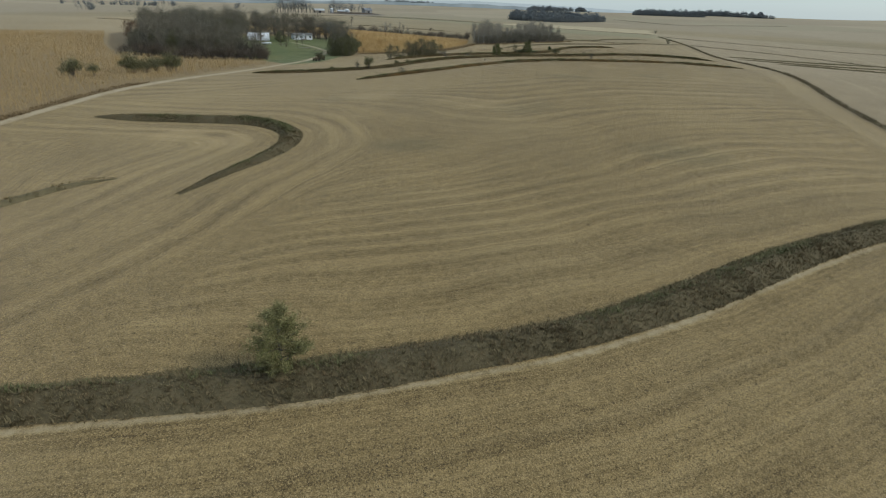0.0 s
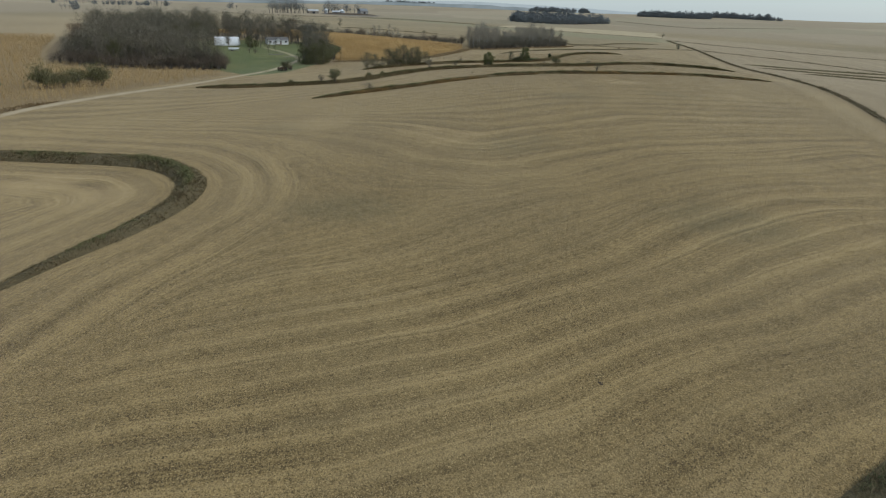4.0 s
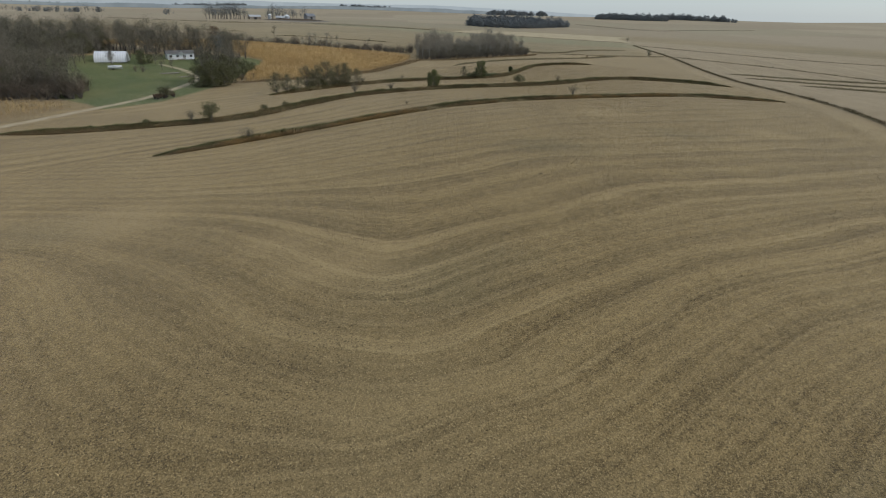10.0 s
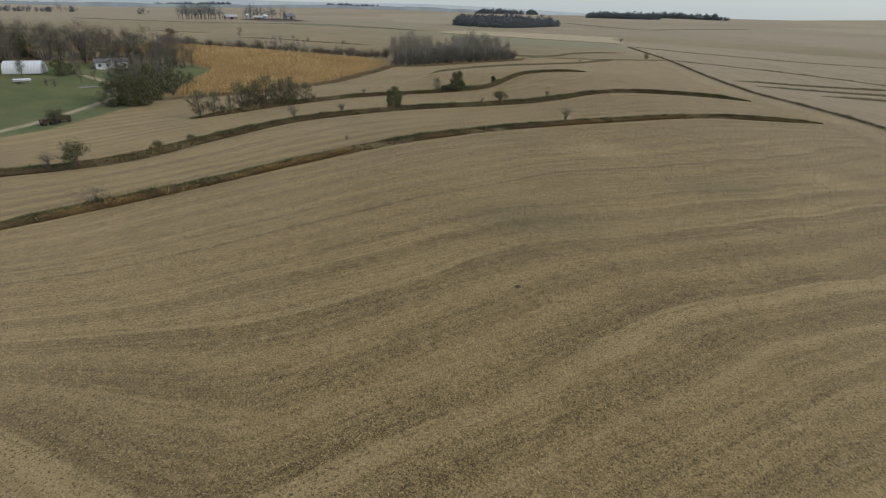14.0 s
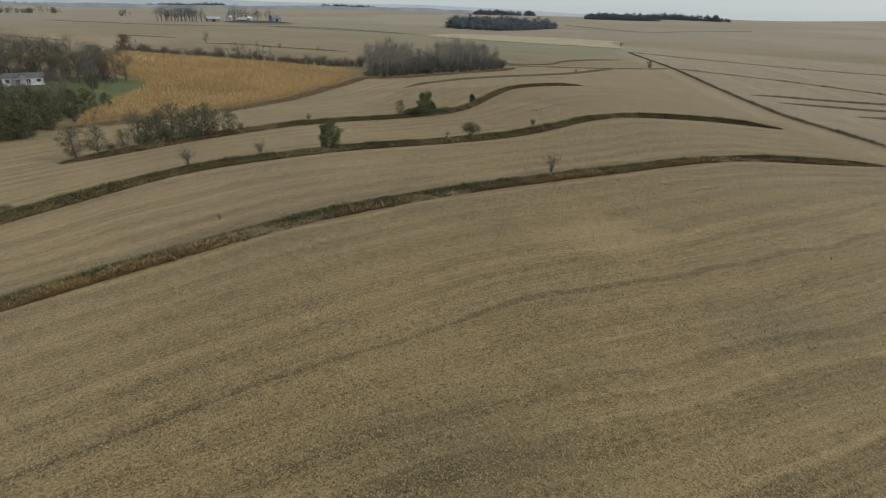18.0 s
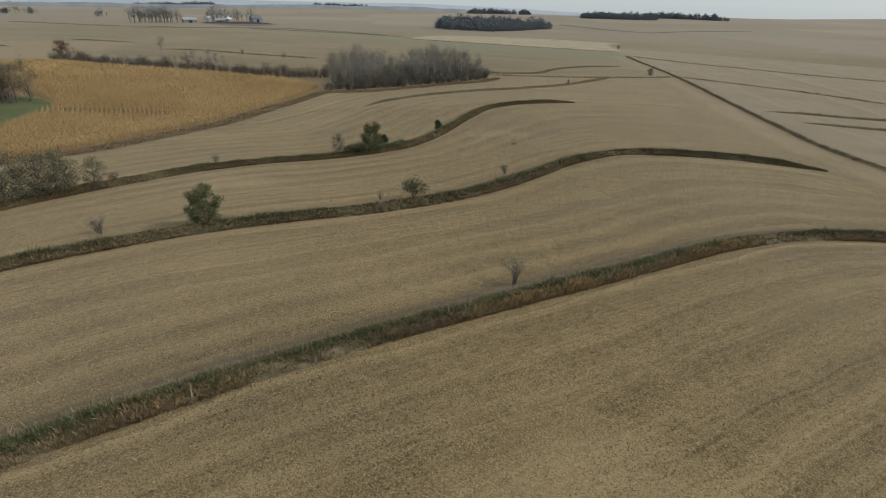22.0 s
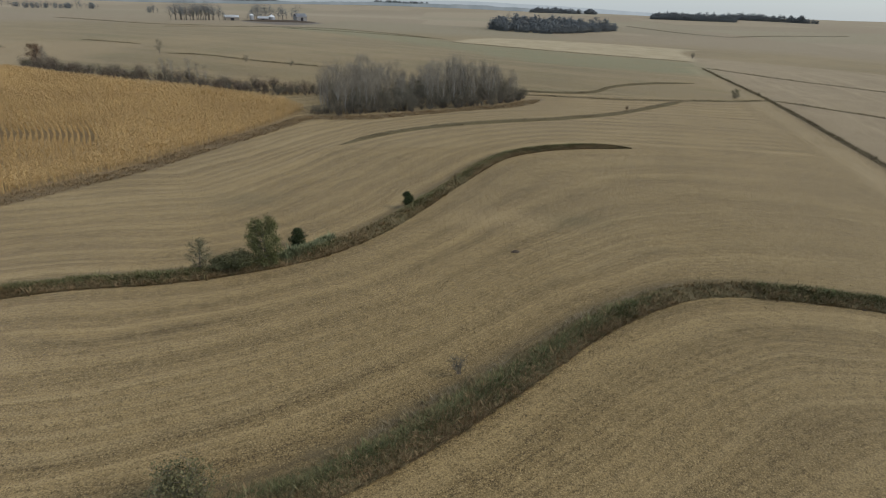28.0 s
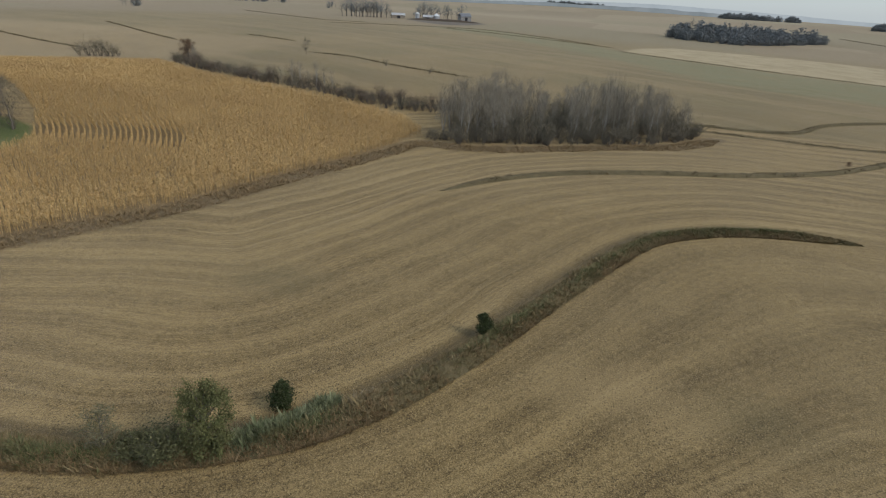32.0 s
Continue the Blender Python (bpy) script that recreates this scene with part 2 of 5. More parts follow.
def blades(name, a, b, c, patch=0.06, vary=0.35, tuft=None):
    """Dry or green leaves and blades: colour by clump in the land and by blade."""
    m, t, s, link = mat(name)
    pos = node(t, "NewGeometry").outputs["Position"]
    rnd = node(t, "NewGeometry").outputs["Random Per Island"]
    col = mix(t, ramp(t, noise_tex(t, pos, patch, 3), 0.38, 0.62), a, b)
    if tuft:
        col = mix(t, ramp(t, noise_tex(t, pos, 1.1, 2), 0.5, 0.66), col, tuft)
    col = mix(t, ramp(t, rnd, 0.45, 1.0, 0.0, 0.8), col, c)
    hsv = node(t, "HueSaturation")
    link(ramp(t, maths(t, "FRACT", maths(t, "MULTIPLY", rnd, 7.31)), 0, 1, 1 - vary, 1 + vary), hsv.inputs["Value"])
    link(col, hsv.inputs["Color"])
    link(hsv.outputs[0], s.inputs["Base Color"])
    s.inputs["Roughness"].default_value = 0.85
    s.inputs["Specular IOR Level"].default_value = 0.15
    return m


def land_material():
    m, t, s, link = mat("farmland")
    pos = node(t, "NewGeometry").outputs["Position"]

    def attr(name):
        n = t.nodes.new("ShaderNodeAttribute")
        n.attribute_name = name
        return n.outputs["Fac"]

    big, mid = noise_tex(t, pos, 0.012, 4), noise_tex(t, pos, 0.07, 5)
    grain, speck = noise_tex(t, pos, 0.9, 5, 0.7), noise_tex(t, pos, 6.5, 4, 0.85)
    clod, fleck = noise_tex(t, pos, 5.2, 3, 0.65), noise_tex(t, pos, 8.5, 2, 0.6)
    wob = maths(t, "MULTIPLY", maths(t, "SUBTRACT", noise_tex(t, pos, 0.035, 2), 0.5), 7.0)
    run = maths(t, "ADD", attr("row"), wob)
    # swaths of the combine along the contour, and the single rows
    def streak(scale, detail):
        n = t.nodes.new("ShaderNodeTexNoise")
        n.noise_dimensions = "1D"
        n.inputs["Scale"].default_value, n.inputs["Detail"].default_value, n.inputs["Roughness"].default_value = scale, detail, 0.6
        link(run, n.inputs["W"])
        return maths(t, "SUBTRACT", n.outputs["Fac"], 0.5)

    swath = maths(t, "SINE", maths(t, "MULTIPLY", run, 2 * math.pi / 6.1))
    rows = maths(t, "SINE", maths(t, "MULTIPLY", attr("row"), 2 * math.pi / 0.76))
    v = maths(t, "ADD", maths(t, "MULTIPLY", swath, 0.1), maths(t, "ADD", maths(t, "MULTIPLY", streak(0.26, 3), 0.68), maths(t, "MULTIPLY", streak(1.1, 2), 0.3)))
    v = maths(t, "MULTIPLY", v, maths(t, "MULTIPLY", attr("comb"), ramp(t, noise_tex(t, pos, 0.03, 3), 0.35, 0.65, 0.4, 1.1)))
    v = maths(t, "ADD", v, maths(t, "MULTIPLY", maths(t, "SUBTRACT", mid, 0.5), 0.35))
    v = maths(t, "ADD", v, maths(t, "MULTIPLY", maths(t, "SUBTRACT", grain, 0.5), 0.8))
    v = maths(t, "ADD", v, maths(t, "MULTIPLY", maths(t, "SUBTRACT", speck, 0.5), 2.9))
    v = maths(t, "ADD", v, maths(t, "MULTIPLY", rows, 0.05))
    v = maths(t, "ADD", v, 0.5)
    stubble = mix(t, ramp(t, v, 0.1, 0.9), (0.076, 0.053, 0.024), (0.380, 0.270, 0.118))
    stubble = mix(t, ramp(t, big, 0.45, 0.62, 0.0, 0.35), stubble, (0.20, 0.150, 0.080))
    stubble = mix(t, ramp(t, noise_tex(t, pos, 0.022, 5), 0.5, 0.75, 0.0, 0.4), stubble, (0.35, 0.26, 0.122))
    patch = ramp(t, maths(t, "ADD", attr("damp"), maths(t, "MULTIPLY", maths(t, "SUBTRACT", mid, 0.5), 9.0)), -3, 5, 0.0, 0.42)
    stubble = mix(t, patch, stubble, (0.110, 0.096, 0.050))
    stubble = mix(t, ramp(t, maths(t, "ADD", attr("straw"), maths(t, "MULTIPLY", maths(t, "SUBTRACT", mid, 0.5), 12.0)), -3, 4, 0.0, 0.5), stubble, (0.40, 0.29, 0.14))
    # bright straw left in lines behind the combine
    line = maths(t, "ADD", ramp(t, streak(0.42, 2), 0.05, 0.16, 0.0, 0.7), ramp(t, swath, 0.72, 1.0, 0.0, 0.36))
    line = maths(t, "ADD", line, ramp(t, streak(0.85, 1), 0.12, 0.22, 0.0, 0.55))
    line = maths(t, "MULTIPLY", line, ramp(t, noise_tex(t, pos, 0.02, 3), 0.4, 0.62, 0.14, 0.6))
    line = maths(t, "MULTIPLY", line, attr("comb"))
    stubble = mix(t, maths(t, "MULTIPLY", line, ramp(t, speck, 0.35, 0.6, 0.3, 1.0)), stubble, (0.49, 0.365, 0.18))
    # dark gaps and clods where the ground shows, pale chaff between them
    bare = ramp(t, noise_tex(t, pos, 0.06, 4), 0.4, 0.62, 0.4, 1.0)
    stubble = mix(t, maths(t, "MULTIPLY", ramp(t, clod, 0.44, 0.36), bare), stubble, (0.060, 0.045, 0.024))
    stubble = mix(t, maths(t, "MULTIPLY", ramp(t, fleck, 0.58, 0.66), 0.7), stubble, (0.49, 0.37, 0.185))
    # fields beyond, parcel by parcel
    vor = t.nodes.new("ShaderNodeTexVoronoi")
    vor.distance = "CHEBYCHEV"
    vor.inputs["Scale"].default_value, vor.inputs["Randomness"].default_value = 0.0036, 0.6
    link(pos, vor.inputs["Vector"])
    sep = node(t, "SeparateColor")
    link(vor.outputs["Color"], sep.inputs[0])
    soft = noise_tex(t, pos, 0.006, 4)
    meadow = mix(t, ramp(t, soft, 0.38, 0.62), (0.172, 0.130, 0.056), (0.262, 0.190, 0.086))
    meadow = mix(t, ramp(t, noise_tex(t, pos, 0.02, 4), 0.48, 0.66, 0.0, 0.6), meadow, (0.145, 0.125, 0.050))
    sides = node(t, "SeparateXYZ")
    link(pos, sides.inputs[0])
    strip = t.nodes.new("ShaderNodeTexNoise")
    strip.noise_dimensions = "1D"
    strip.inputs["Scale"].default_value, strip.inputs["Detail"].default_value = 0.055, 4.0
    link(maths(t, "ADD", maths(t, "ADD", sides.outputs[1], maths(t, "MULTIPLY", sides.outputs[0], 0.35)), maths(t, "MULTIPLY", wob, 3.0)), strip.inputs["W"])
    meadow = mix(t, ramp(t, strip.outputs["Fac"], 0.48, 0.66, 0.0, 0.55), meadow, (0.30, 0.215, 0.105))
    # farthest parcels: tan greyed in the base colour to stand for haze
    field = mix(t, sep.outputs[0], (0.235, 0.18, 0.105), (0.33, 0.26, 0.16))
    field = mix(t, ramp(t, sep.outputs[1], 0.66, 0.74, 0, 0.5), field, (0.20, 0.18, 0.10))
    field = mix(t, ramp(t, sep.outputs[2], 0.6, 0.7, 0, 0.5), field, (0.23, 0.17, 0.105))
    field = mix(t, ramp(t, attr("distant"), 330, 420), meadow, field)
    field = mix(t, ramp(t, maths(t, "ADD", attr("west"), wob), -6, 14, 0.0, 0.8), field, mix(t, ramp(t, soft, 0.35, 0.65), (0.27, 0.195, 0.096), (0.36, 0.262, 0.135)))
    field = mix(t, ramp(t, maths(t, "ADD", mid, maths(t, "MULTIPLY", speck, 0.5)), 0.55, 0.95, 0.0, 0.35), field, (0.17, 0.135, 0.08))
    col = mix(t, ramp(t, maths(t, "ADD", attr("distant"), wob), 0, 8), stubble, field)

    def zone(col, name, colour, soft=1.0, jag=0.35, band=None, share=1.0, within=None):
        """A surface inside an area, or within a band at a distance from a line."""
        d = attr(name)
        if band:
            d = maths(t, "SUBTRACT", band[1], maths(t, "ABSOLUTE", maths(t, "SUBTRACT", d, band[0])))
        d = maths(t, "ADD", d, maths(t, "MULTIPLY", maths(t, "SUBTRACT", grain, 0.5), jag * 4))
        f = ramp(t, d, -soft, soft, 0.0, 1.0)
        if within:
            f = maths(t, "MULTIPLY", f, ramp(t, attr(within), 0, 2))
        if share < 1:
            f = maths(t, "MULTIPLY", f, ramp(t, maths(t, "ADD", maths(t, "MULTIPLY", mid, 0.6), maths(t, "MULTIPLY", grain, 0.4)), 0.38, 0.6, share * 0.45, share))
        return mix(t, f, col, colour)

    def two(a, b, tex, lo=0.35, hi=0.65):
        return mix(t, ramp(t, tex, lo, hi), a, b)

    both = maths(t, "ADD", maths(t, "MULTIPLY", grain, 0.5), maths(t, "MULTIPLY", speck, 0.5))
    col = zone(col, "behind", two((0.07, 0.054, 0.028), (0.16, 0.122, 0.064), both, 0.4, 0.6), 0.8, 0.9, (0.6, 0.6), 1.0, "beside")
    col = zone(col, "toe", two((0.35, 0.28, 0.165), (0.47, 0.385, 0.24), both), 0.3, 0.3, (-0.2, 0.3), 0.8)
    plain_east = two((0.205, 0.155, 0.087), (0.325, 0.248, 0.143), maths(t, "ADD", maths(t, "MULTIPLY", both, 0.55), maths(t, "MULTIPLY", mid, 0.45)))
    furrow = t.nodes.new("ShaderNodeTexNoise")
    furrow.noise_dimensions = "1D"
    furrow.inputs["Scale"].default_value, furrow.inputs["Detail"].default_value = 0.16, 4.0
    link(maths(t, "ADD", attr("fence"), maths(t, "MULTIPLY", wob, 1.6)), furrow.inputs["W"])
    plain_east = mix(t, ramp(t, furrow.outputs["Fac"], 0.5, 0.7, 0.0, 0.5), plain_east, (0.37, 0.285, 0.165))
    plain_east = mix(t, ramp(t, furrow.outputs["Fac"], 0.46, 0.3, 0.0, 0.45), plain_east, (0.19, 0.142, 0.08))
    col = zone(col, "east", plain_east, 1.5)
    col = zone(col, "pale", two((0.40, 0.32, 0.185), (0.50, 0.41, 0.25), both), 3.0, 0.35, None, 0.9)
    col = zone(col, "pasture", two((0.135, 0.150, 0.072), (0.21, 0.20, 0.10), both), 9.0, 1.5, None, 0.85)
    col = zone(col, "pen", two((0.05, 0.045, 0.04), (0.11, 0.095, 0.08), both), 5.0, 1.0)
    col = zone(col, "fence", two((0.29, 0.22, 0.12), (0.42, 0.325, 0.185), both), 2.5, 0.5, (8.0, 4.0), 0.35)
    col = zone(col, "litter", two((0.10, 0.073, 0.038), (0.19, 0.138, 0.072), both), 1.0)
    col = zone(col, "corn", two((0.16, 0.112, 0.052), (0.27, 0.19, 0.09), both), 0.6)
    col = zone(col, "lawn", two((0.055, 0.09, 0.022), (0.128, 0.138, 0.044), maths(t, "ADD", maths(t, "MULTIPLY", mid, 0.65), maths(t, "MULTIPLY", both, 0.35)), 0.4, 0.62), 0.8)
    col = zone(col, "lane", two((0.33, 0.265, 0.165), (0.48, 0.39, 0.255), both), 0.5, 0.2)
    link(col, s.inputs["Base Color"])
    s.inputs["Roughness"].default_value = 0.95
    s.inputs["Specular IOR Level"].default_value = 0.1
    # standing straw stalks catch more light at a low angle
    s.inputs["Sheen Weight"].default_value, s.inputs["Sheen Roughness"].default_value = 0.3, 0.3
    s.inputs["Sheen Tint"].default_value = (1.0, 0.81, 0.59, 1)
    h = maths(t, "ADD", maths(t, "MULTIPLY", speck, 0.5), maths(t, "MULTIPLY", grain, 0.5))
    link(bump(t, h, 0.6, 0.25), s.inputs["Normal"])
    return m


LAND = land_material()
BANK = plain("bank_turf", (0.09, 0.074, 0.040), (0.15, 0.117, 0.062), 1.2, 0.95, relief=0.8)
BANK_DRY = plain("dry_bank_turf", (0.11, 0.092, 0.048), (0.175, 0.138, 0.072), 1.0, 0.95, relief=0.8)
GRASS_DRY = blades("dry_grass", (0.205, 0.156, 0.078), (0.142, 0.126, 0.06), (0.29, 0.228, 0.122), 0.1, 0.3, (0.26, 0.175, 0.088))
GRASS_OLIVE = blades("olive_grass", (0.155, 0.128, 0.067), (0.135, 0.107, 0.056), (0.225, 0.18, 0.10), 0.3, 0.22, (0.185, 0.135, 0.072))
GRASS_RUST = blades("rusty_grass", (0.285, 0.2, 0.104), (0.225, 0.16, 0.084), (0.36, 0.27, 0.15), 0.2, 0.3)
BANK_LIGHT = plain("dry_matted_turf", (0.15, 0.122, 0.066), (0.22, 0.175, 0.095), 1.0, 0.95, relief=0.8)
GRASS_GOLD = blades("golden_grass", (0.36, 0.235, 0.09), (0.29, 0.19, 0.08), (0.42, 0.29, 0.125), 0.2, 0.3)
BANK_EARTH = plain("bare_earth", (0.115, 0.078, 0.046), (0.17, 0.12, 0.072), 1.0, 0.97, relief=0.6)
# paler copy of the dry grass for far strips, lightened in place of haze
GRASS_HAZE = blades("haze_lifted_grass", (0.20, 0.155, 0.09), (0.165, 0.135, 0.075), (0.26, 0.205, 0.125), 0.1, 0.2)
GRASS_PALE = blades("pale_dry_grass", (0.235, 0.19, 0.115), (0.17, 0.135, 0.075), (0.32, 0.265, 0.165), 0.2, 0.3)
GRASS_GREEN = blades("rank_green_grass", (0.122, 0.136, 0.056), (0.165, 0.16, 0.072), (0.235, 0.213, 0.112), 0.25, 0.3)
LITTER = blades("crop_residue", (0.38, 0.28, 0.135), (0.30, 0.22, 0.108), (0.09, 0.064, 0.032), 0.05, 0.45)
CORN = blades("ripe_corn", (0.57, 0.39, 0.168), (0.47, 0.318, 0.136), (0.60, 0.44, 0.215), 0.035, 0.12)
CORN_DULL = blades("weathered_corn", (0.45, 0.315, 0.145), (0.38, 0.265, 0.122), (0.49, 0.365, 0.185), 0.03, 0.12)
WEED = blades("grey_green_weeds", (0.15, 0.175, 0.088), (0.195, 0.21, 0.11), (0.26, 0.26, 0.155), 0.4, 0.3)
BARK = plain("bark", (0.10, 0.085, 0.07), (0.20, 0.175, 0.15), 2.0, 0.95, spread=0.2)
BARK_PALE = plain("pale_bark", (0.26, 0.245, 0.22), (0.40, 0.375, 0.34), 2.0, 0.95, spread=0.2)
TWIG = blades("twigs", (0.135, 0.124, 0.09), (0.152, 0.134, 0.097), (0.205, 0.182, 0.137), 0.03)
# twigs of the far woods: haze is put into the colour as blue-grey
TWIG_HAZE = blades("haze_tinted_twigs", (0.165, 0.18, 0.182), (0.18, 0.193, 0.192), (0.195, 0.207, 0.206), 0.01, 0.08)
TWIG_RED = blades("reddish_twigs", (0.150, 0.118, 0.088), (0.13, 0.112, 0.085), (0.205, 0.165, 0.125), 0.03)
TWIG_PALE = blades("pale_twigs", (0.27, 0.242, 0.188), (0.232, 0.207, 0.158), (0.33, 0.297, 0.235), 0.03)
LEAF = blades("leaves", (0.11, 0.122, 0.047), (0.128, 0.134, 0.055), (0.18, 0.175, 0.083), 0.4)
LEAF_DARK = blades("dark_leaves", (0.088, 0.092, 0.043), (0.105, 0.105, 0.05), (0.15, 0.142, 0.072), 0.3)
LEAF_OLD = blades("fading_leaves", (0.145, 0.138, 0.075), (0.17, 0.152, 0.088), (0.22, 0.195, 0.125), 0.3)
LEAF_SHRUB = blades("olive_leaves", (0.135, 0.132, 0.06), (0.155, 0.142, 0.07), (0.18, 0.165, 0.085), 0.3, 0.2)
LEAF_RUST = blades("rusty_leaves", (0.14, 0.085, 0.05), (0.12, 0.08, 0.05), (0.19, 0.12, 0.075), 0.3)
NEEDLE = blades("needles", (0.04, 0.055, 0.022), (0.048, 0.06, 0.024), (0.08, 0.085, 0.036), 0.4)
NEEDLE_GREY = blades("grey_needles", (0.20, 0.185, 0.08), (0.165, 0.16, 0.062), (0.28, 0.25, 0.12), 0.5)
WHITE = plain("white_sheet", (0.62, 0.63, 0.63), (0.74, 0.75, 0.75), 0.6, 0.5, relief=0.05)
ROOF_GREY = plain("grey_roof", (0.22, 0.21, 0.20), (0.32, 0.31, 0.29), 0.8, 0.8)
DARK = plain("dark_opening", (0.02, 0.02, 0.022), (0.04, 0.04, 0.045), 1.0, 0.3, relief=0)
RUST = plain("rusty_steel", (0.045, 0.032, 0.022), (0.10, 0.065, 0.042), 1.5, 0.85, 0.2)
BOARD = plain("weathered_board", (0.20, 0.17, 0.135), (0.34, 0.30, 0.245), 1.5, 0.9)
SOIL = plain("dark_soil", (0.055, 0.042, 0.03), (0.12, 0.09, 0.06), 1.0, 0.98)
STEEL = plain("galvanised_steel", (0.36, 0.37, 0.38), (0.5, 0.51, 0.52), 1.0, 0.45, 0.6, 0.05)
RED = plain("red_paint", (0.22, 0.05, 0.035), (0.30, 0.08, 0.055), 1.0, 0.6)


# ---- the ground ----
def spread_axis(lo, hi, step, far):
    near = np.arange(lo, hi + step / 2, step)
    out, s = [], step
    x = 0.0
    while x < far:
        s *= 1.13
        x += s
        out.append(x)
    out = np.array(out)
    return np.concatenate([lo - out[::-1], near, hi + out])


BANK_SIZE = {"first": (1.2, 2.9, -0.8), "hook": (1.1, 2.9, -0.1), "stub": (0.6, 1.6, -0.5), "second": (0.58, 1.9, -1.7), "third": (0.8, 2.05, -0.9), "fourth": (0.8, 2.0, -0.9), "fifth": (0.6, 1.6, -0.5),
             "east_upper": (0.6, 1.5, -0.4), "east_lower": (0.6, 1.5, -0.4), "east_third": (0.6, 1.4, -0.4), "north_bend": (0.5, 1.5, -0.4)}


def shifted(line, by):
    tang = np.gradient(line, axis=0)
    tang /= np.linalg.norm(tang, axis=1)[:, None] + 1e-9
    return line + np.stack([-tang[:, 1], tang[:, 0]], 1) * by


def bank_line(key):
    by = BANK_SIZE[key][2]
    return shifted(LINES[key], by - (1.4 * np.clip((25 - LINES[key][:, :1]) / 35, 0, 1) if key in ("second", "third", "fourth") else 0))


# Swaths of the wide southern field in plan, each named by how far north it crosses the middle of the field.
SWATHS = {
    87.0: [(-60, 47), (-38, 50.6), (-24, 54.5), (-8, 57.5), (9.5, 64), (33, 76.6), (72, 92), (115, 104)],
    124.0: [(-60, 45), (-43, 58), (-34, 68), (-26, 75.5), (-6, 82.5), (2.4, 86), (15, 92), (26.6, 99), (39, 110), (54, 121), (80, 131), (115, 142)],
    143.0: [(-34, 76), (-26, 88), (-20, 97), (-12, 103.6), (-3, 109.5), (9, 117), (21.5, 122.7), (40.5, 133), (60, 143), (94, 159), (118, 167)],
    145.0: [(-100, 155), (-60, 155), (-38, 151), (-26, 141), (-19, 131), (-13, 123), (-7.4, 118)],
    149.0: [(-45, 155.5), (-32, 151.5), (-15.6, 138.5), (0.5, 127.5), (13, 122.8), (23, 126.5), (36, 136), (56, 147)],
    154.0: [(-70, 161), (-40, 159), (-25, 154.5), (-11.5, 146.5), (0.6, 138), (8.8, 132.5), (15.5, 131), (22, 134), (32, 140), (43, 146), (58, 152.5), (90, 165)],
    167.0: [(-80, 168), (-45, 164.5), (-25, 161), (-8, 155.5), (2, 149.5), (8, 145), (12.5, 142.2), (17.3, 146), (26, 151), (54, 165), (95, 180)],
    174.0: [(-50, 168), (-28, 165), (-14, 161.5), (4, 154.5), (14, 150), (22, 155), (31, 160), (41, 165), (58, 173), (77, 180), (112, 192)],
    195.0: [(-90, 180), (-48, 175), (-25, 171.5), (-8, 171), (10, 175.5), (30, 185), (60, 195), (90, 206), (118, 218)],
    217.0: [(-90, 189), (-48, 183), (-33, 181), (-16, 180.5), (-3, 184.5), (16, 195), (50, 213), (110, 240), (125, 246)],
}
SWATH_HOOK = 144.0
HEADLAND = 15.0


def swath_field(x, y):
    """A smooth sheet whose level lines are the swaths and the two terraces."""
    lines = {**SWATHS, 77.5: LINES["first"][::6], 251.5: LINES["second"][::6]}
    at_xy = np.concatenate([np.array(l, float) for l in lines.values()])
    value = np.concatenate([np.full(len(l), v) for v, l in lines.items()])

    def kernel(d2):
        return d2 * np.log(d2 + 1e-6)

    n = len(at_xy)
    a = np.zeros((n + 3, n + 3))
    a[:n, :n] = kernel(((at_xy[:, None] - at_xy[None]) ** 2).sum(-1)) + 40.0 * np.eye(n)
    a[:n, n:] = np.c_[np.ones(n), at_xy]
    a[n:, :n] = a[:n, n:].T
    w = np.linalg.solve(a, np.r_[value, 0, 0, 0])
    out = w[n] + w[n + 1] * x + w[n + 2] * y
    for (px, py), wk in zip(at_xy, w[:n]):
        out = out + wk * kernel((x - px) ** 2 + (y - py) ** 2)
    return out


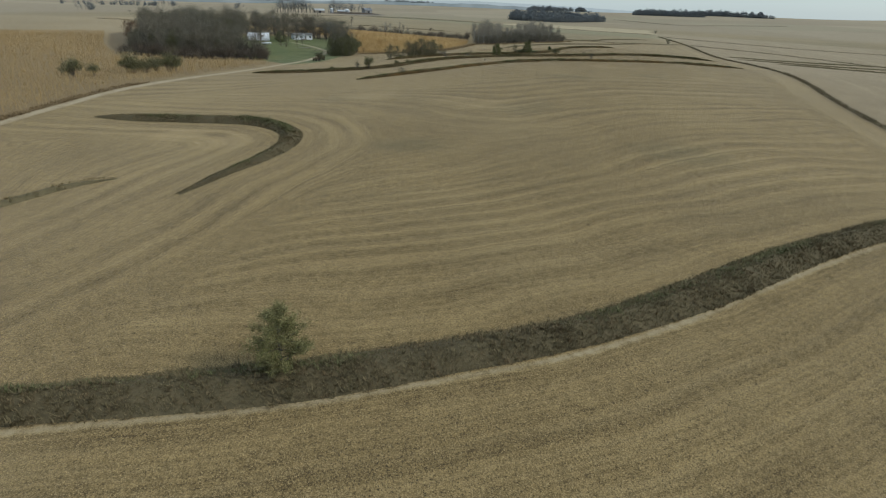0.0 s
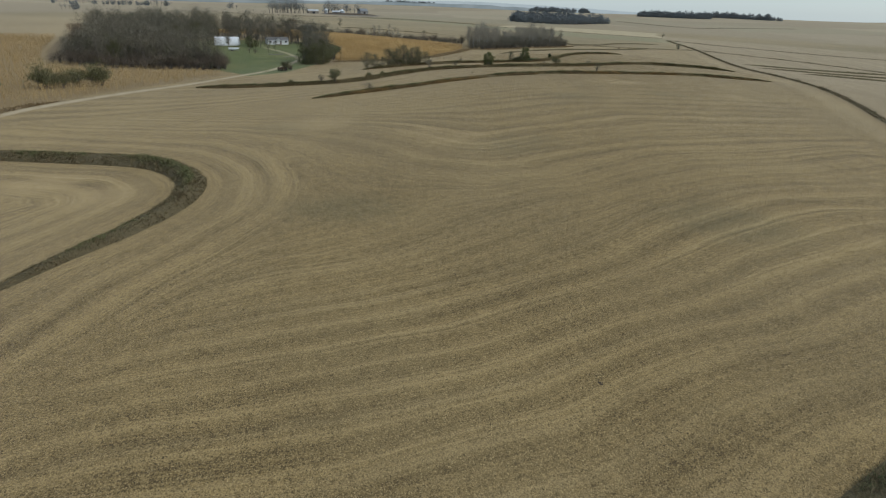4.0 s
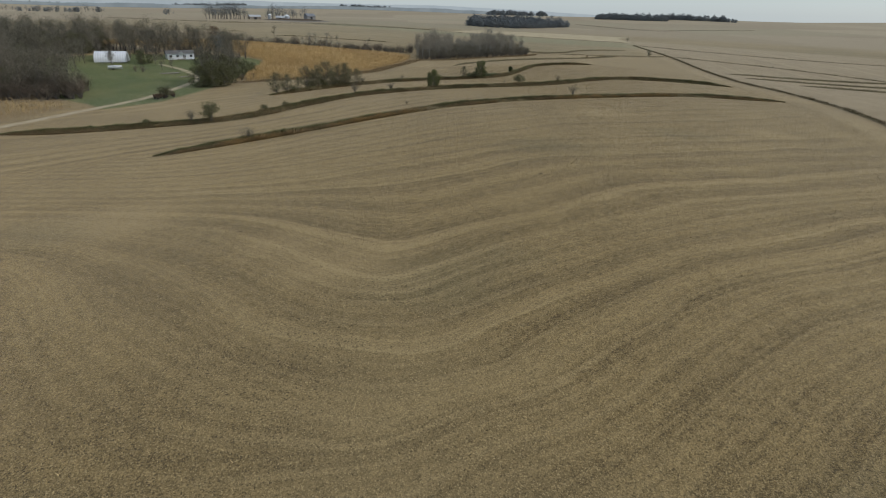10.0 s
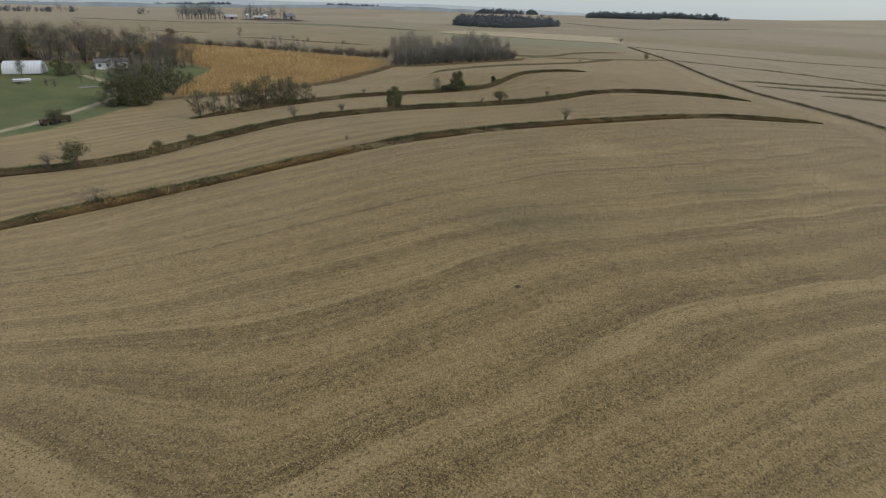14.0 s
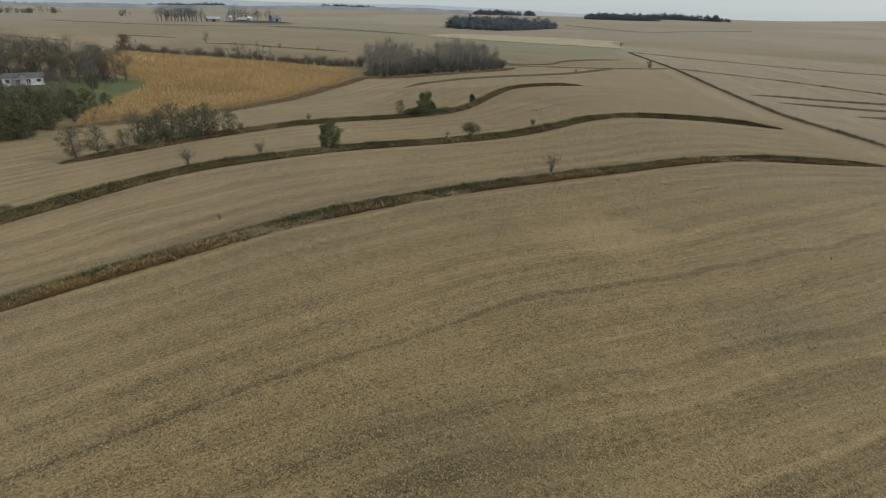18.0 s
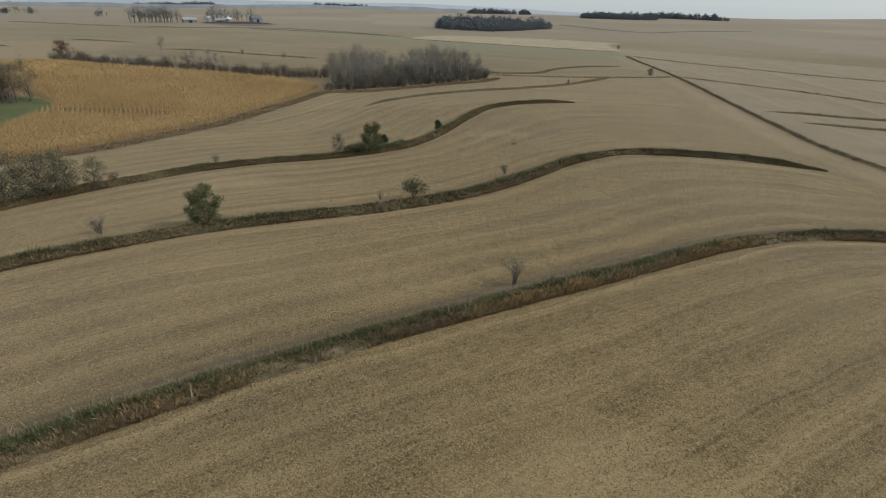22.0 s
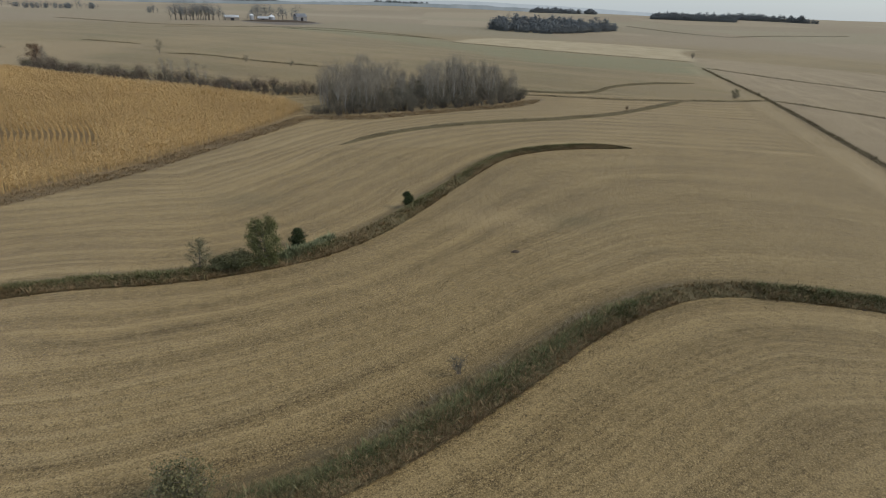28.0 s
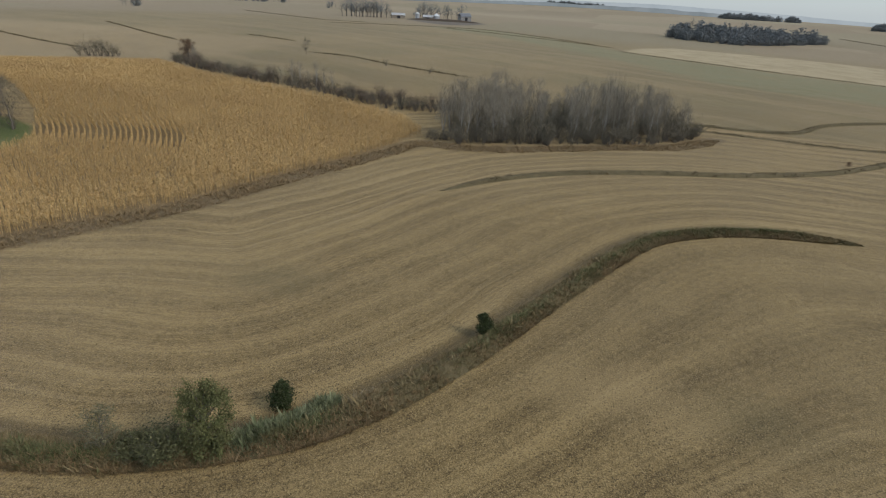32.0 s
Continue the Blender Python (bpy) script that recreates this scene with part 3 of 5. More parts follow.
def build_ground():
    xs, ys = spread_axis(-250, 320, 2.5, 4400), spread_axis(-30, 600, 2.5, 4300)
    gx, gy = np.meshgrid(xs, ys)
    x, y = gx.ravel(), gy.ravel()
    n, k = len(xs), len(ys)
    verts = np.stack([x, y, ground_z(x, y)], 1)
    idx = np.arange(n * k).reshape(k, n)
    faces = np.stack([idx[:-1, :-1], idx[:-1, 1:], idx[1:, 1:], idx[1:, :-1]], -1).reshape(-1, 4)
    me = bpy.data.meshes.new("ground")
    me.vertices.add(len(verts))
    me.vertices.foreach_set("co", verts.astype(np.float32).ravel())
    me.loops.add(faces.size)
    me.loops.foreach_set("vertex_index", faces.astype(np.int32).ravel())
    me.polygons.add(len(faces))
    me.polygons.foreach_set("loop_start", np.arange(0, faces.size, 4, dtype=np.int32))
    me.polygons.foreach_set("loop_total", np.full(len(faces), 4, np.int32))
    me.polygons.foreach_set("use_smooth", np.ones(len(faces), bool))
    me.update(calc_edges=True)
    # combine rows: along the terraces, and between the two southern ones along the traced swaths and round the hook
    gaps = []
    for name in ("first", "second", "third", "fourth"):
        l = LINES[name][::3]
        gaps.append(line_distance(x, y, np.vstack([l[0] + (l[0] - l[1]) * 40, l, l[-1] + (l[-1] - l[-2]) * 40]), True))
    row = gaps[0] + 77.5
    wide_field = swath_field(x, y)
    bend = line_distance(x, y, np.vstack([[(-140, 141)], LINES["hook"][:-6:3], [(-50, 62), (-62, 30)]]))
    near_hook = np.clip((21 - bend) / 6, 0, 1)
    near_hook = near_hook * near_hook * (3 - 2 * near_hook)
    wide_field = wide_field * (1 - near_hook) + (SWATH_HOOK + 19 - bend) * near_hook
    row = np.where(gaps[0] > 0, wide_field, row)
    base = 251.5
    for a, b, wide in ((gaps[1], gaps[2], 42.0), (gaps[2], gaps[3], 46.0)):
        u = np.clip(a / np.maximum(a - b, 0.5), 0, 1)
        row = np.where(a > 0, base + np.where(b < 0, u * wide, wide), row)
        base += wide
    row = np.where(gaps[3] > 0, base + gaps[3], row)
    # headland rows run along the eastern fence
    fence = line_distance(x, y, FENCE_EAST[::2], True)
    head = (fence > -2) & (fence < HEADLAND) & (y < 520)
    row = np.where(head, 600 + fence, row)
    sy, sx = np.gradient(row.reshape(k, n), ys, xs)
    steep = np.hypot(sx, sy).ravel()
    comb = np.clip((steep - 0.3) / 0.5, 0, 1) * np.clip(3.6 - steep, 0, 1)
    comb = np.where(np.abs(fence - HEADLAND) < 3, 0.0, comb)
    east = -line_distance(x, y, np.vstack([[(40, -400)], FENCE_EAST[::3], [(270, 900)]]), True)
    east = np.minimum(east, 260 - np.maximum(0, np.hypot(x, y - 250) - 300))
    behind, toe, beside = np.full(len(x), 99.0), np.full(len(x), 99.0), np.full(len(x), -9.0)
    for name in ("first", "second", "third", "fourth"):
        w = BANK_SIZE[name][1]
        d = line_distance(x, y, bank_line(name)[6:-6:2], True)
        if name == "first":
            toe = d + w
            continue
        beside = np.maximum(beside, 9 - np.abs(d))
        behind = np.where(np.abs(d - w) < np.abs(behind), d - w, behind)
    damp = np.full(len(x), -30.0)
    for cx, cy, r in ((18, 141, 8), (24, 146, 5), (-8, 112, 9), (48, 112, 11), (-28, 158, 7), (72, 205, 8), (40, 190, 9), (88, 345, 7), (30, 355, 8)):
        damp = np.maximum(damp, r - np.hypot(x - cx, (y - cy) * 1.6))
    straw = np.full(len(x), -30.0)
    for cx, cy, r in ((8, 145.5, 6), (2, 150, 5), (13, 142, 3), (-22, 160, 8), (96, 213, 6), (-46, 118, 7), (-60, 124, 6), (60, 225, 8), (20, 300, 7), (75, 345, 8)):
        straw = np.maximum(straw, r - np.hypot(x - cx, (y - cy) * 1.5))
    values = {
        "row": row,
        "comb": comb,
        "distant": np.maximum(np.maximum(y - 500, np.hypot(x, y - 250) - 330), -135 - x),
        "east": east,
        "west": np.minimum(-118 - x, 620 - y),
        "pasture": area_distance(x, y, PASTURE),
        "pale": area_distance(x, y, PALE),
        "pen": area_distance(x, y, PEN),
        "fence": fence,
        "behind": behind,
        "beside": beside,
        "toe": toe,
        "damp": damp,
        "straw": straw,
        "corn": np.maximum(area_distance(x, y, CORN_MAIN), area_distance(x, y, CORN_WEST)),
        "lawn": area_distance(x, y, LAWN),
        "litter": np.maximum(1.6 - line_distance(x, y, VERGE), np.where(x < 12, 3.9, 3.0) - np.abs(line_distance(x, y, CORN_EDGE, True) + 0.8), area_distance(x, y, WOOD_FLOOR)),
        "lane": 1.35 - line_distance(x, y, LANE),
    }
    values["litter"] = np.maximum(values["litter"], area_distance(x, y, GROVE_FLOOR))
    values["litter"] = np.maximum(values["litter"], np.where(y < 505, 1.7 - np.abs(fence), -9))
    for name, v in values.items():
        a = me.attributes.new(name, "FLOAT", "POINT")
        a.data.foreach_set("value", v.astype(np.float32))
    me.materials.append(LAND)
    return tagged(new("ground", me), "rolling farmland of tan crop stubble with contour swaths", "ground", kind="structure")


WOOD_FLOOR = [(16, 444), (33, 445), (66, 458), (88, 470), (96, 485), (82, 500), (55, 500), (30, 492), (10, 484), (-28, 484), (-61, 488), (-90, 494), (-120, 510), (-128, 520), (-118, 524), (-90, 508), (-60, 500), (-28, 497), (0, 490), (14, 470)]
GROVE_FLOOR = [(-78, 266), (-98, 256), (-120, 247), (-140, 247), (-165, 285), (-200, 350), (-195, 395), (-130, 412), (-100, 398), (-128, 372), (-140, 350), (-136, 318), (-108, 288)]
build_ground()


def build_bank(name, line, height, width, label, tail=14, material=None):
    """A grassed earth bank: a swept, uneven profile that fades out at both ends."""
    profile = [(-1.0, -0.12), (-0.8, 0.12), (-0.38, 0.72), (-0.1, 1.0), (0.2, 0.95), (0.62, 0.35), (0.9, 0.04), (1.0, -0.12)]
    n = len(line)
    tang = np.gradient(line, axis=0)
    tang /= np.linalg.norm(tang, axis=1)[:, None] + 1e-9
    left = np.stack([-tang[:, 1], tang[:, 0]], 1)
    run = np.r_[0, np.cumsum(np.linalg.norm(np.diff(line, axis=0), axis=1))]
    fade = np.clip(np.minimum(run / 14, (run[-1] - run) / tail), 0.0, 1)
    fade = fade * (2 - fade)
    rng = np.random.default_rng(len(name) + n)
    verts = []
    for i in range(n):
        w = width * (0.2 + 0.8 * fade[i]) * (1 + 0.08 * math.sin(run[i] / 9.0 + n))
        h = height * (0.05 + 0.95 * fade[i]) * (1 + 0.12 * math.sin(run[i] / 13.0 + 2 * n))
        for u, v in profile:
            x, y = line[i] + left[i] * u * w
            verts.append((x, y, gz(x, y) + v * h + (rng.normal(0, 0.03) if v > 0 else 0)))
    k = len(profile)
    faces = [(i * k + j, (i + 1) * k + j, (i + 1) * k + j + 1, i * k + j + 1) for i in range(n - 1) for j in range(k - 1)]
    ob = mesh_ob(name, verts, faces, material or BANK_DRY, smooth=True)
    return tagged(ob, label, "bank", kind="structure")


def grass_on(name, line, height, width, per_m, blade, material, label, seed=0, lie=0.8, patchy=False, mid=0.0, count=9, tail=14, spread=0.26, span=0.97, gaps=0.45):
    """Tufts of grass over a bank or a strip: each a spray of loose bent blades."""
    rng = np.random.default_rng(seed)
    run = np.r_[0, np.cumsum(np.linalg.norm(np.diff(line, axis=0), axis=1))]
    n = int(run[-1] * per_m)
    s = rng.uniform(0, run[-1], n)
    if patchy:
        s = s[np.sin(s / 5.0 + seed) + np.sin(s / 13.0 + seed) + rng.normal(0, 0.4, n) > gaps]
        n = len(s)
        u = np.clip(rng.normal(mid, spread, n), -0.9, 0.9)
    else:
        u = rng.uniform(-0.97, span, n)
    fade = np.clip(np.minimum(s / min(14, run[-1] / 8), (run[-1] - s) / min(tail, run[-1] / (2 if tail > 14 else 8))), 0.0, 1)
    fade = fade * (2 - fade)
    tang = np.gradient(line, axis=0)
    tang /= np.linalg.norm(tang, axis=1)[:, None] + 1e-9
    cx, cy = np.interp(s, run, line[:, 0]), np.interp(s, run, line[:, 1])
    tx, ty = np.interp(s, run, tang[:, 0]), np.interp(s, run, tang[:, 1])
    w = width * (0.2 + 0.8 * fade) * (1 + 0.08 * np.sin(s / 9.0 + len(line)))
    x, y = cx - ty * u * w, cy + tx * u * w
    size = blade * np.exp(rng.normal(0, 0.35, n)) * (0.45 + 0.55 * fade) * (1 + 0.35 * np.sin(s / 3.1 + seed) * np.sin(s / 1.7 + u))
    tris = []
    for b in range(count):
        a = rng.uniform(0, 2 * math.pi, n)
        l = size * rng.uniform(0.5, 1.1, n)
        wd = l * rng.uniform(0.05, 0.11, n) + 0.003
        out = size * rng.uniform(0, 0.5, n)
        px, py = x + np.cos(a) * out, y + np.sin(a) * out
        v = np.clip(u + (-ty * (px - x) + tx * (py - y)) / np.maximum(w, 0.1), -1, 1)
        top = np.interp(v, [-1, -0.8, -0.38, -0.1, 0.2, 0.62, 1], [-0.02, 0.12, 0.72, 1, 0.95, 0.35, -0.02]) * height * (0.05 + 0.95 * fade) * (1 + 0.12 * np.sin(s / 13.0 + 2 * len(line)))
        root = np.stack([px, py, ground_z(px, py) + np.maximum(top, 0) + 0.05], 1)
        side = np.stack([-np.sin(a), np.cos(a), 0 * a], 1) * wd[:, None]
        bend = lie * rng.uniform(0.2, 1.5, n)
        tip = root + np.stack([np.cos(a) * l * bend, np.sin(a) * l * bend, l * rng.uniform(0.5, 1.0, n)], 1)
        tris.append(np.stack([root - side, root + side, tip], 1))
    return tagged(tri_mesh(name, np.concatenate(tris), material), label, "grass", kind="stuff")


for i, (key, (h, w, by)) in enumerate(BANK_SIZE.items()):
    line, tail = bank_line(key), 48 if key == "hook" else 14
    build_bank("terrace_bank", line, h, w, "grassed earth terrace bank along the contour of the stubble field", tail, BANK if key in ("first", "hook") else BANK_LIGHT if key == "second" else None)
    near = key in ("first", "hook", "second", "third", "fourth")
    mown = key in ("first", "hook")
    grass_on("bank_grass", line, h, w, {"first": 120, "hook": 80, "second": 70, "third": 100, "fourth": 95}.get(key, 12), 0.26 if mown else 0.26 if key == "second" else 0.32, GRASS_OLIVE if mown else GRASS_DRY if near or key == "stub" else GRASS_HAZE, "short olive-brown grass covering the terrace bank" if mown else "dry brown grass covering the terrace bank", 10 + i, 0.7 if mown else 0.85, tail=tail, span=0.6 if key == "second" else 0.97)
    if key == "second":
        # layered strip: rusty foot, rank green crest, lodged pale grass, then a bare brown furrow behind
        grass_on("green_bank_grass", line, h, w * 0.9, 150, 0.27, GRASS_GREEN, "rank olive-green grass in clumps along the terrace bank", 110 + i, 0.6, True, -0.05, spread=0.27, gaps=-0.8)
        grass_on("rusty_bank_grass", line, h, w, 130, 0.26, GRASS_RUST, "rusty brown tufts at the foot of the terrace bank", 210 + i, 0.6, True, -0.7, spread=0.17, gaps=-0.1)
        grass_on("golden_bank_grass", line, h, w, 90, 0.3, GRASS_GOLD, "golden dry tufts at the foot of the terrace bank", 410 + i, 0.6, True, -0.6, spread=0.2, gaps=0.2)
        grass_on("pale_bank_grass", line, h, w, 100, 0.24, GRASS_PALE, "pale lodged dry grass behind the terrace bank", 310 + i, 1.3, True, 0.52, spread=0.14, gaps=-0.6)
        build_bank("bare_furrow", shifted(line, w * 1.08), 0.07, 0.62, "bare brown earth furrow behind the terrace bank", 14, BANK_EARTH)
    elif near:
        grass_on("green_bank_grass", line, h, w * 0.9, {"third": 170, "fourth": 120}.get(key, 60), 0.3, GRASS_GREEN, "rank olive-green grass in clumps along the terrace bank", 110 + i, 0.7, True, 0.45 if key == "first" else -0.1, tail=tail, spread=0.26 if mown else 0.36, gaps=0.1 if mown else -0.4)
        if not mown:
            grass_on("rusty_bank_grass", line, h, w, 60, 0.28, GRASS_RUST, "rusty brown tufts at the foot of the terrace bank", 210 + i, 0.6, True, -0.72, gaps=0.1)
            grass_on("pale_bank_grass", shifted(line, w * 0.75), h * 0.3, w * 0.5, 34, 0.26, GRASS_PALE, "pale lodged dry grass behind the terrace bank", 310 + i, 1.2, True, 0.0)
weeds = smooth_line([(44.2, 325.6), (45.8, 327.2), (47.3, 329.2), (48.6, 331.4), (50.2, 334.2)])
grass_on("tall_green_weeds", shifted(weeds, -0.7), 0.9, 1.5, 110, 0.55, WEED, "tall grey-green weeds beside the tree on the terrace bank", 301, 0.5, count=14)
for i, (line, w) in enumerate(((FENCE_EAST, 1.15), (FENCE_NORTH, 1.1), (FENCE_FAR, 1.5))):
    build_bank("fence_row", line, 0.12, w, "low ridge of dead grass along a fence line")
    grass_on("fence_row_grass", line, 0.2, w, 16 if w == 1.15 else 7, 0.42, GRASS_HAZE, "dead brown grass along the fence line", 40 + i)
grass_on("lane_verge_grass", VERGE, 0.1, 1.6, 20, 0.45, GRASS_RUST, "dead brown grass verge between the lane and the corn", 51)
grass_on("field_edge_grass", shifted(CORN_EDGE, -1.6), 0.1, 3.2, 34, 0.42, GRASS_RUST, "brown dead grass strip between corn and stubble", 50)
FAR_LINES = (([(-177, 635), (-150, 627), (-129, 618)], 0.8), ([(-312, 649), (-234, 604), (-186, 581)], 0.9), ([(-97, 577), (-69, 575), (-45, 564), (-18, 556), (3, 552)], 0.7), ([(-213, 815), (-150, 858), (-79, 884), (0, 842), (41, 808)], 1.6),
             ([(-330, 560), (-260, 540), (-200, 528)], 1.0), ([(61, 766), (95, 748), (160, 721), (241, 696)], 1.4),
             ([(-113, 861), (-60, 845), (0, 822), (57, 796)], 1.3), ([(383, 1410), (403, 1212), (446, 1124), (500, 1160), (574, 1210), (713, 1268)], 4.0), ([(-408, 947), (-320, 895), (-240, 854), (-189, 862)], 1.0))
for i, (pts, w) in enumerate(FAR_LINES):
    line = smooth_line(pts, 4)
    build_bank("field_margin", line, 0.12, w, "low margin of dead grass between distant fields")
    grass_on("field_margin_grass", line, 0.12, w, 6, 0.5, GRASS_HAZE, "dead grass on a distant field margin", 60 + i)


# ---- crop residue lying on the stubble ----
def residue(n, seed):
    """Bits of straw and leaf on the ground below the flight, lying flat or leaning."""
    rng = np.random.default_rng(seed)
    y = rng.uniform(24, 400, n)
    mid = np.interp(y, [0, 60, 120, 220, 300, 400], [3, 12, 24, 56, 66, 60])
    x = mid + rng.normal(0, 38, n)
    keep = np.ones(n, bool)
    for name in ("first", "hook", "second", "third", "fourth"):
        keep &= line_distance(x, y, bank_line(name)[::4]) > BANK_SIZE[name][1] + 0.6
    keep &= area_distance(x, y, CORN_MAIN) < -5
    x, y = x[keep], y[keep]
    n = len(x)
    z = ground_z(x, y) + 0.02
    a = rng.uniform(0, 2 * math.pi, n)
    l, w = rng.uniform(0.06, 0.24, n), rng.uniform(0.014, 0.045, n)
    root = np.stack([x, y, z], 1)
    way = np.stack([np.cos(a), np.sin(a), rng.uniform(0.1, 1.0, n)], 1) * l[:, None]
    side = np.stack([-np.sin(a), np.cos(a), rng.normal(0, 0.4, n)], 1) * w[:, None]
    return np.stack([root - side, root + side, root + way], 1)


tagged(tri_mesh("crop_residue", residue(470000, 7), LITTER), "pale straw and leaf bits scattered over the stubble", "residue", kind="stuff")


# ---- standing corn ----
YARD = (-90, 357)


def corn_stand(outline, edge, per_m2, seed):
    """Ripe plants in rows that run along the edge: stalk, leaves and tassel, as loose blades."""
    rng = np.random.default_rng(seed)
    o = np.array(outline)
    lo, hi = o.min(0), o.max(0)
    n = int((hi - lo).prod() * per_m2)
    x, y = rng.uniform(lo[0], hi[0], n), rng.uniform(lo[1], hi[1], n)
    keep = area_distance(x, y, outline) > 0.2
    x, y = x[keep], y[keep]
    d, e = line_distance(x, y, edge), 0.05
    gx, gy = (line_distance(x + e, y, edge) - d) / e, (line_distance(x, y + e, edge) - d) / e
    snap = np.round(d / 0.76) * 0.76 - d
    r = np.hypot(x - YARD[0], y - YARD[1])
    bow = (r < 78) & (d > 16)      # rows bent round the yard, with open alleys between them
    turn = np.round(r / 1.25) * 1.25 / np.maximum(r, 1)
    x, y = np.where(bow, YARD[0] + (x - YARD[0]) * turn, x + gx * snap), np.where(bow, YARD[1] + (y - YARD[1]) * turn, y + gy * snap)
    n = len(x)
    h = rng.normal(2.25, 0.1, n)
    z = ground_z(x, y) - 0.05
    foot = np.stack([x, y, z], 1)
    lean = rng.normal(0, 0.12, (n, 2))
    top = foot + np.stack([lean[:, 0], lean[:, 1], h], 1)
    a = rng.uniform(0, 2 * math.pi, n)
    s = np.stack([np.cos(a), np.sin(a), 0 * a], 1) * 0.03
    out = [np.stack([foot - s, foot + s, top], 1)]
    for k in range(5):
        f = rng.uniform(0.5, 1.0, (n, 1))
        b = foot * (1 - f) + top * f
        a = rng.uniform(0, 2 * math.pi, n)
        l = rng.uniform(0.22, 0.48, n) * np.where(bow, 0.6, 1.0)
        tip = b + np.stack([np.cos(a) * l, np.sin(a) * l, rng.uniform(-0.45, 0.3, n)], 1)
        w = np.stack([-np.sin(a), np.cos(a), rng.normal(0.5, 0.5, n)], 1) * 0.052
        out.append(np.stack([b - w, b + w, tip], 1))
    return np.concatenate(out)


tagged(tri_mesh("corn_crop", corn_stand(CORN_MAIN, CORN_EDGE[::3], 4.8, 21), CORN), "standing field of ripe golden corn in rows", "corn", kind="stuff")
tagged(tri_mesh("corn_crop", corn_stand(CORN_WEST, LANE[::3], 1.0, 22), CORN_DULL), "standing ripe corn along the gravel lane", "corn", kind="stuff")


# ---- trees ----
def tube(tris, a, b, ra, rb, sides=5):
    """A tapered limb as triangles between two places."""
    a, b = Vector(a), Vector(b)
    d = (b - a).normalized()
    s = d.orthogonal().normalized()
    o = d.cross(s)
    ring = [(math.cos(2 * math.pi * k / sides), math.sin(2 * math.pi * k / sides)) for k in range(sides)]
    pa = [a + (s * c + o * q) * ra for c, q in ring]
    pb = [b + (s * c + o * q) * rb for c, q in ring]
    for k in range(sides):
        j = (k + 1) % sides
        tris.append((pa[k], pa[j], pb[j]))
        tris.append((pa[k], pb[j], pb[k]))


def grow(rnd, wood, twigs, tips, at, way, length, radius, depth, spread, lift):
    """A limb in two bent pieces, and its side limbs."""
    mid = at + way * length * 0.5 + Vector((rnd.gauss(0, 1), rnd.gauss(0, 1), 0)) * length * 0.05
    end = mid + (way + Vector((rnd.gauss(0, 0.12), rnd.gauss(0, 0.12), lift))).normalized() * length * 0.5
    if depth <= 1:
        side = way.orthogonal().normalized() * max(radius, 0.012) * 1.4
        twigs.append((at - side, at + side, end))
        tips.append(end)
        if depth <= 0:
            return
    else:
        tube(wood, at, mid, radius, radius * 0.78, 6 if radius > 0.12 else 4)
        tube(wood, mid, end, radius * 0.78, radius * 0.5, 6 if radius > 0.12 else 4)
    for k in range(rnd.randint(3, 4) if depth > 1 else 3):
        f = rnd.uniform(0.4, 1.0)
        base = at.lerp(mid, f * 2) if f < 0.5 else mid.lerp(end, f * 2 - 1)
        turn = Vector((rnd.gauss(0, 1), rnd.gauss(0, 1), rnd.gauss(0, 0.5))).normalized()
        grow(rnd, wood, twigs, tips, base, (way + turn * spread).normalized(), length * rnd.uniform(0.5, 0.75), radius * 0.5, depth - 1, spread, lift)


def tris_part(name, tris, material, parent, label=""):
    ob = tri_mesh(name, np.array([[tuple(v) for v in t] for t in tris]), material, parent)
    return tagged(ob, label)


def leaf_tris(rng, centres, count, spread, size):
    c = centres[rng.integers(0, len(centres), count)] + rng.normal(0, spread, (count, 3)) * (1, 1, 0.8)
    a, b = rng.normal(0, 1, (count, 3)), rng.normal(0, 1, (count, 3))
    a /= np.linalg.norm(a, axis=1)[:, None]
    b /= np.linalg.norm(b, axis=1)[:, None]
    s = size * rng.uniform(0.6, 1.4, (count, 1))
    return np.stack([c - a * s * 0.5, c + a * s * 0.5, c + b * s], 1)


def fine_twigs(rng, tips, count, spread, long, wide, up=0.6):
    """Loose hair-like twigs round the ends of limbs."""
    c = tips[rng.integers(0, len(tips), count)] + rng.normal(0, spread, (count, 3))
    d = rng.normal(0, 1, (count, 3)) * (1, 1, 0.6) + (0, 0, up)
    d /= np.linalg.norm(d, axis=1)[:, None]
    s = np.cross(d, rng.normal(0, 1, (count, 3)))
    s *= wide / np.linalg.norm(s, axis=1)[:, None]
    return np.stack([c - s, c + s, c + d * rng.uniform(0.35, 1.0, (count, 1)) * long], 1)


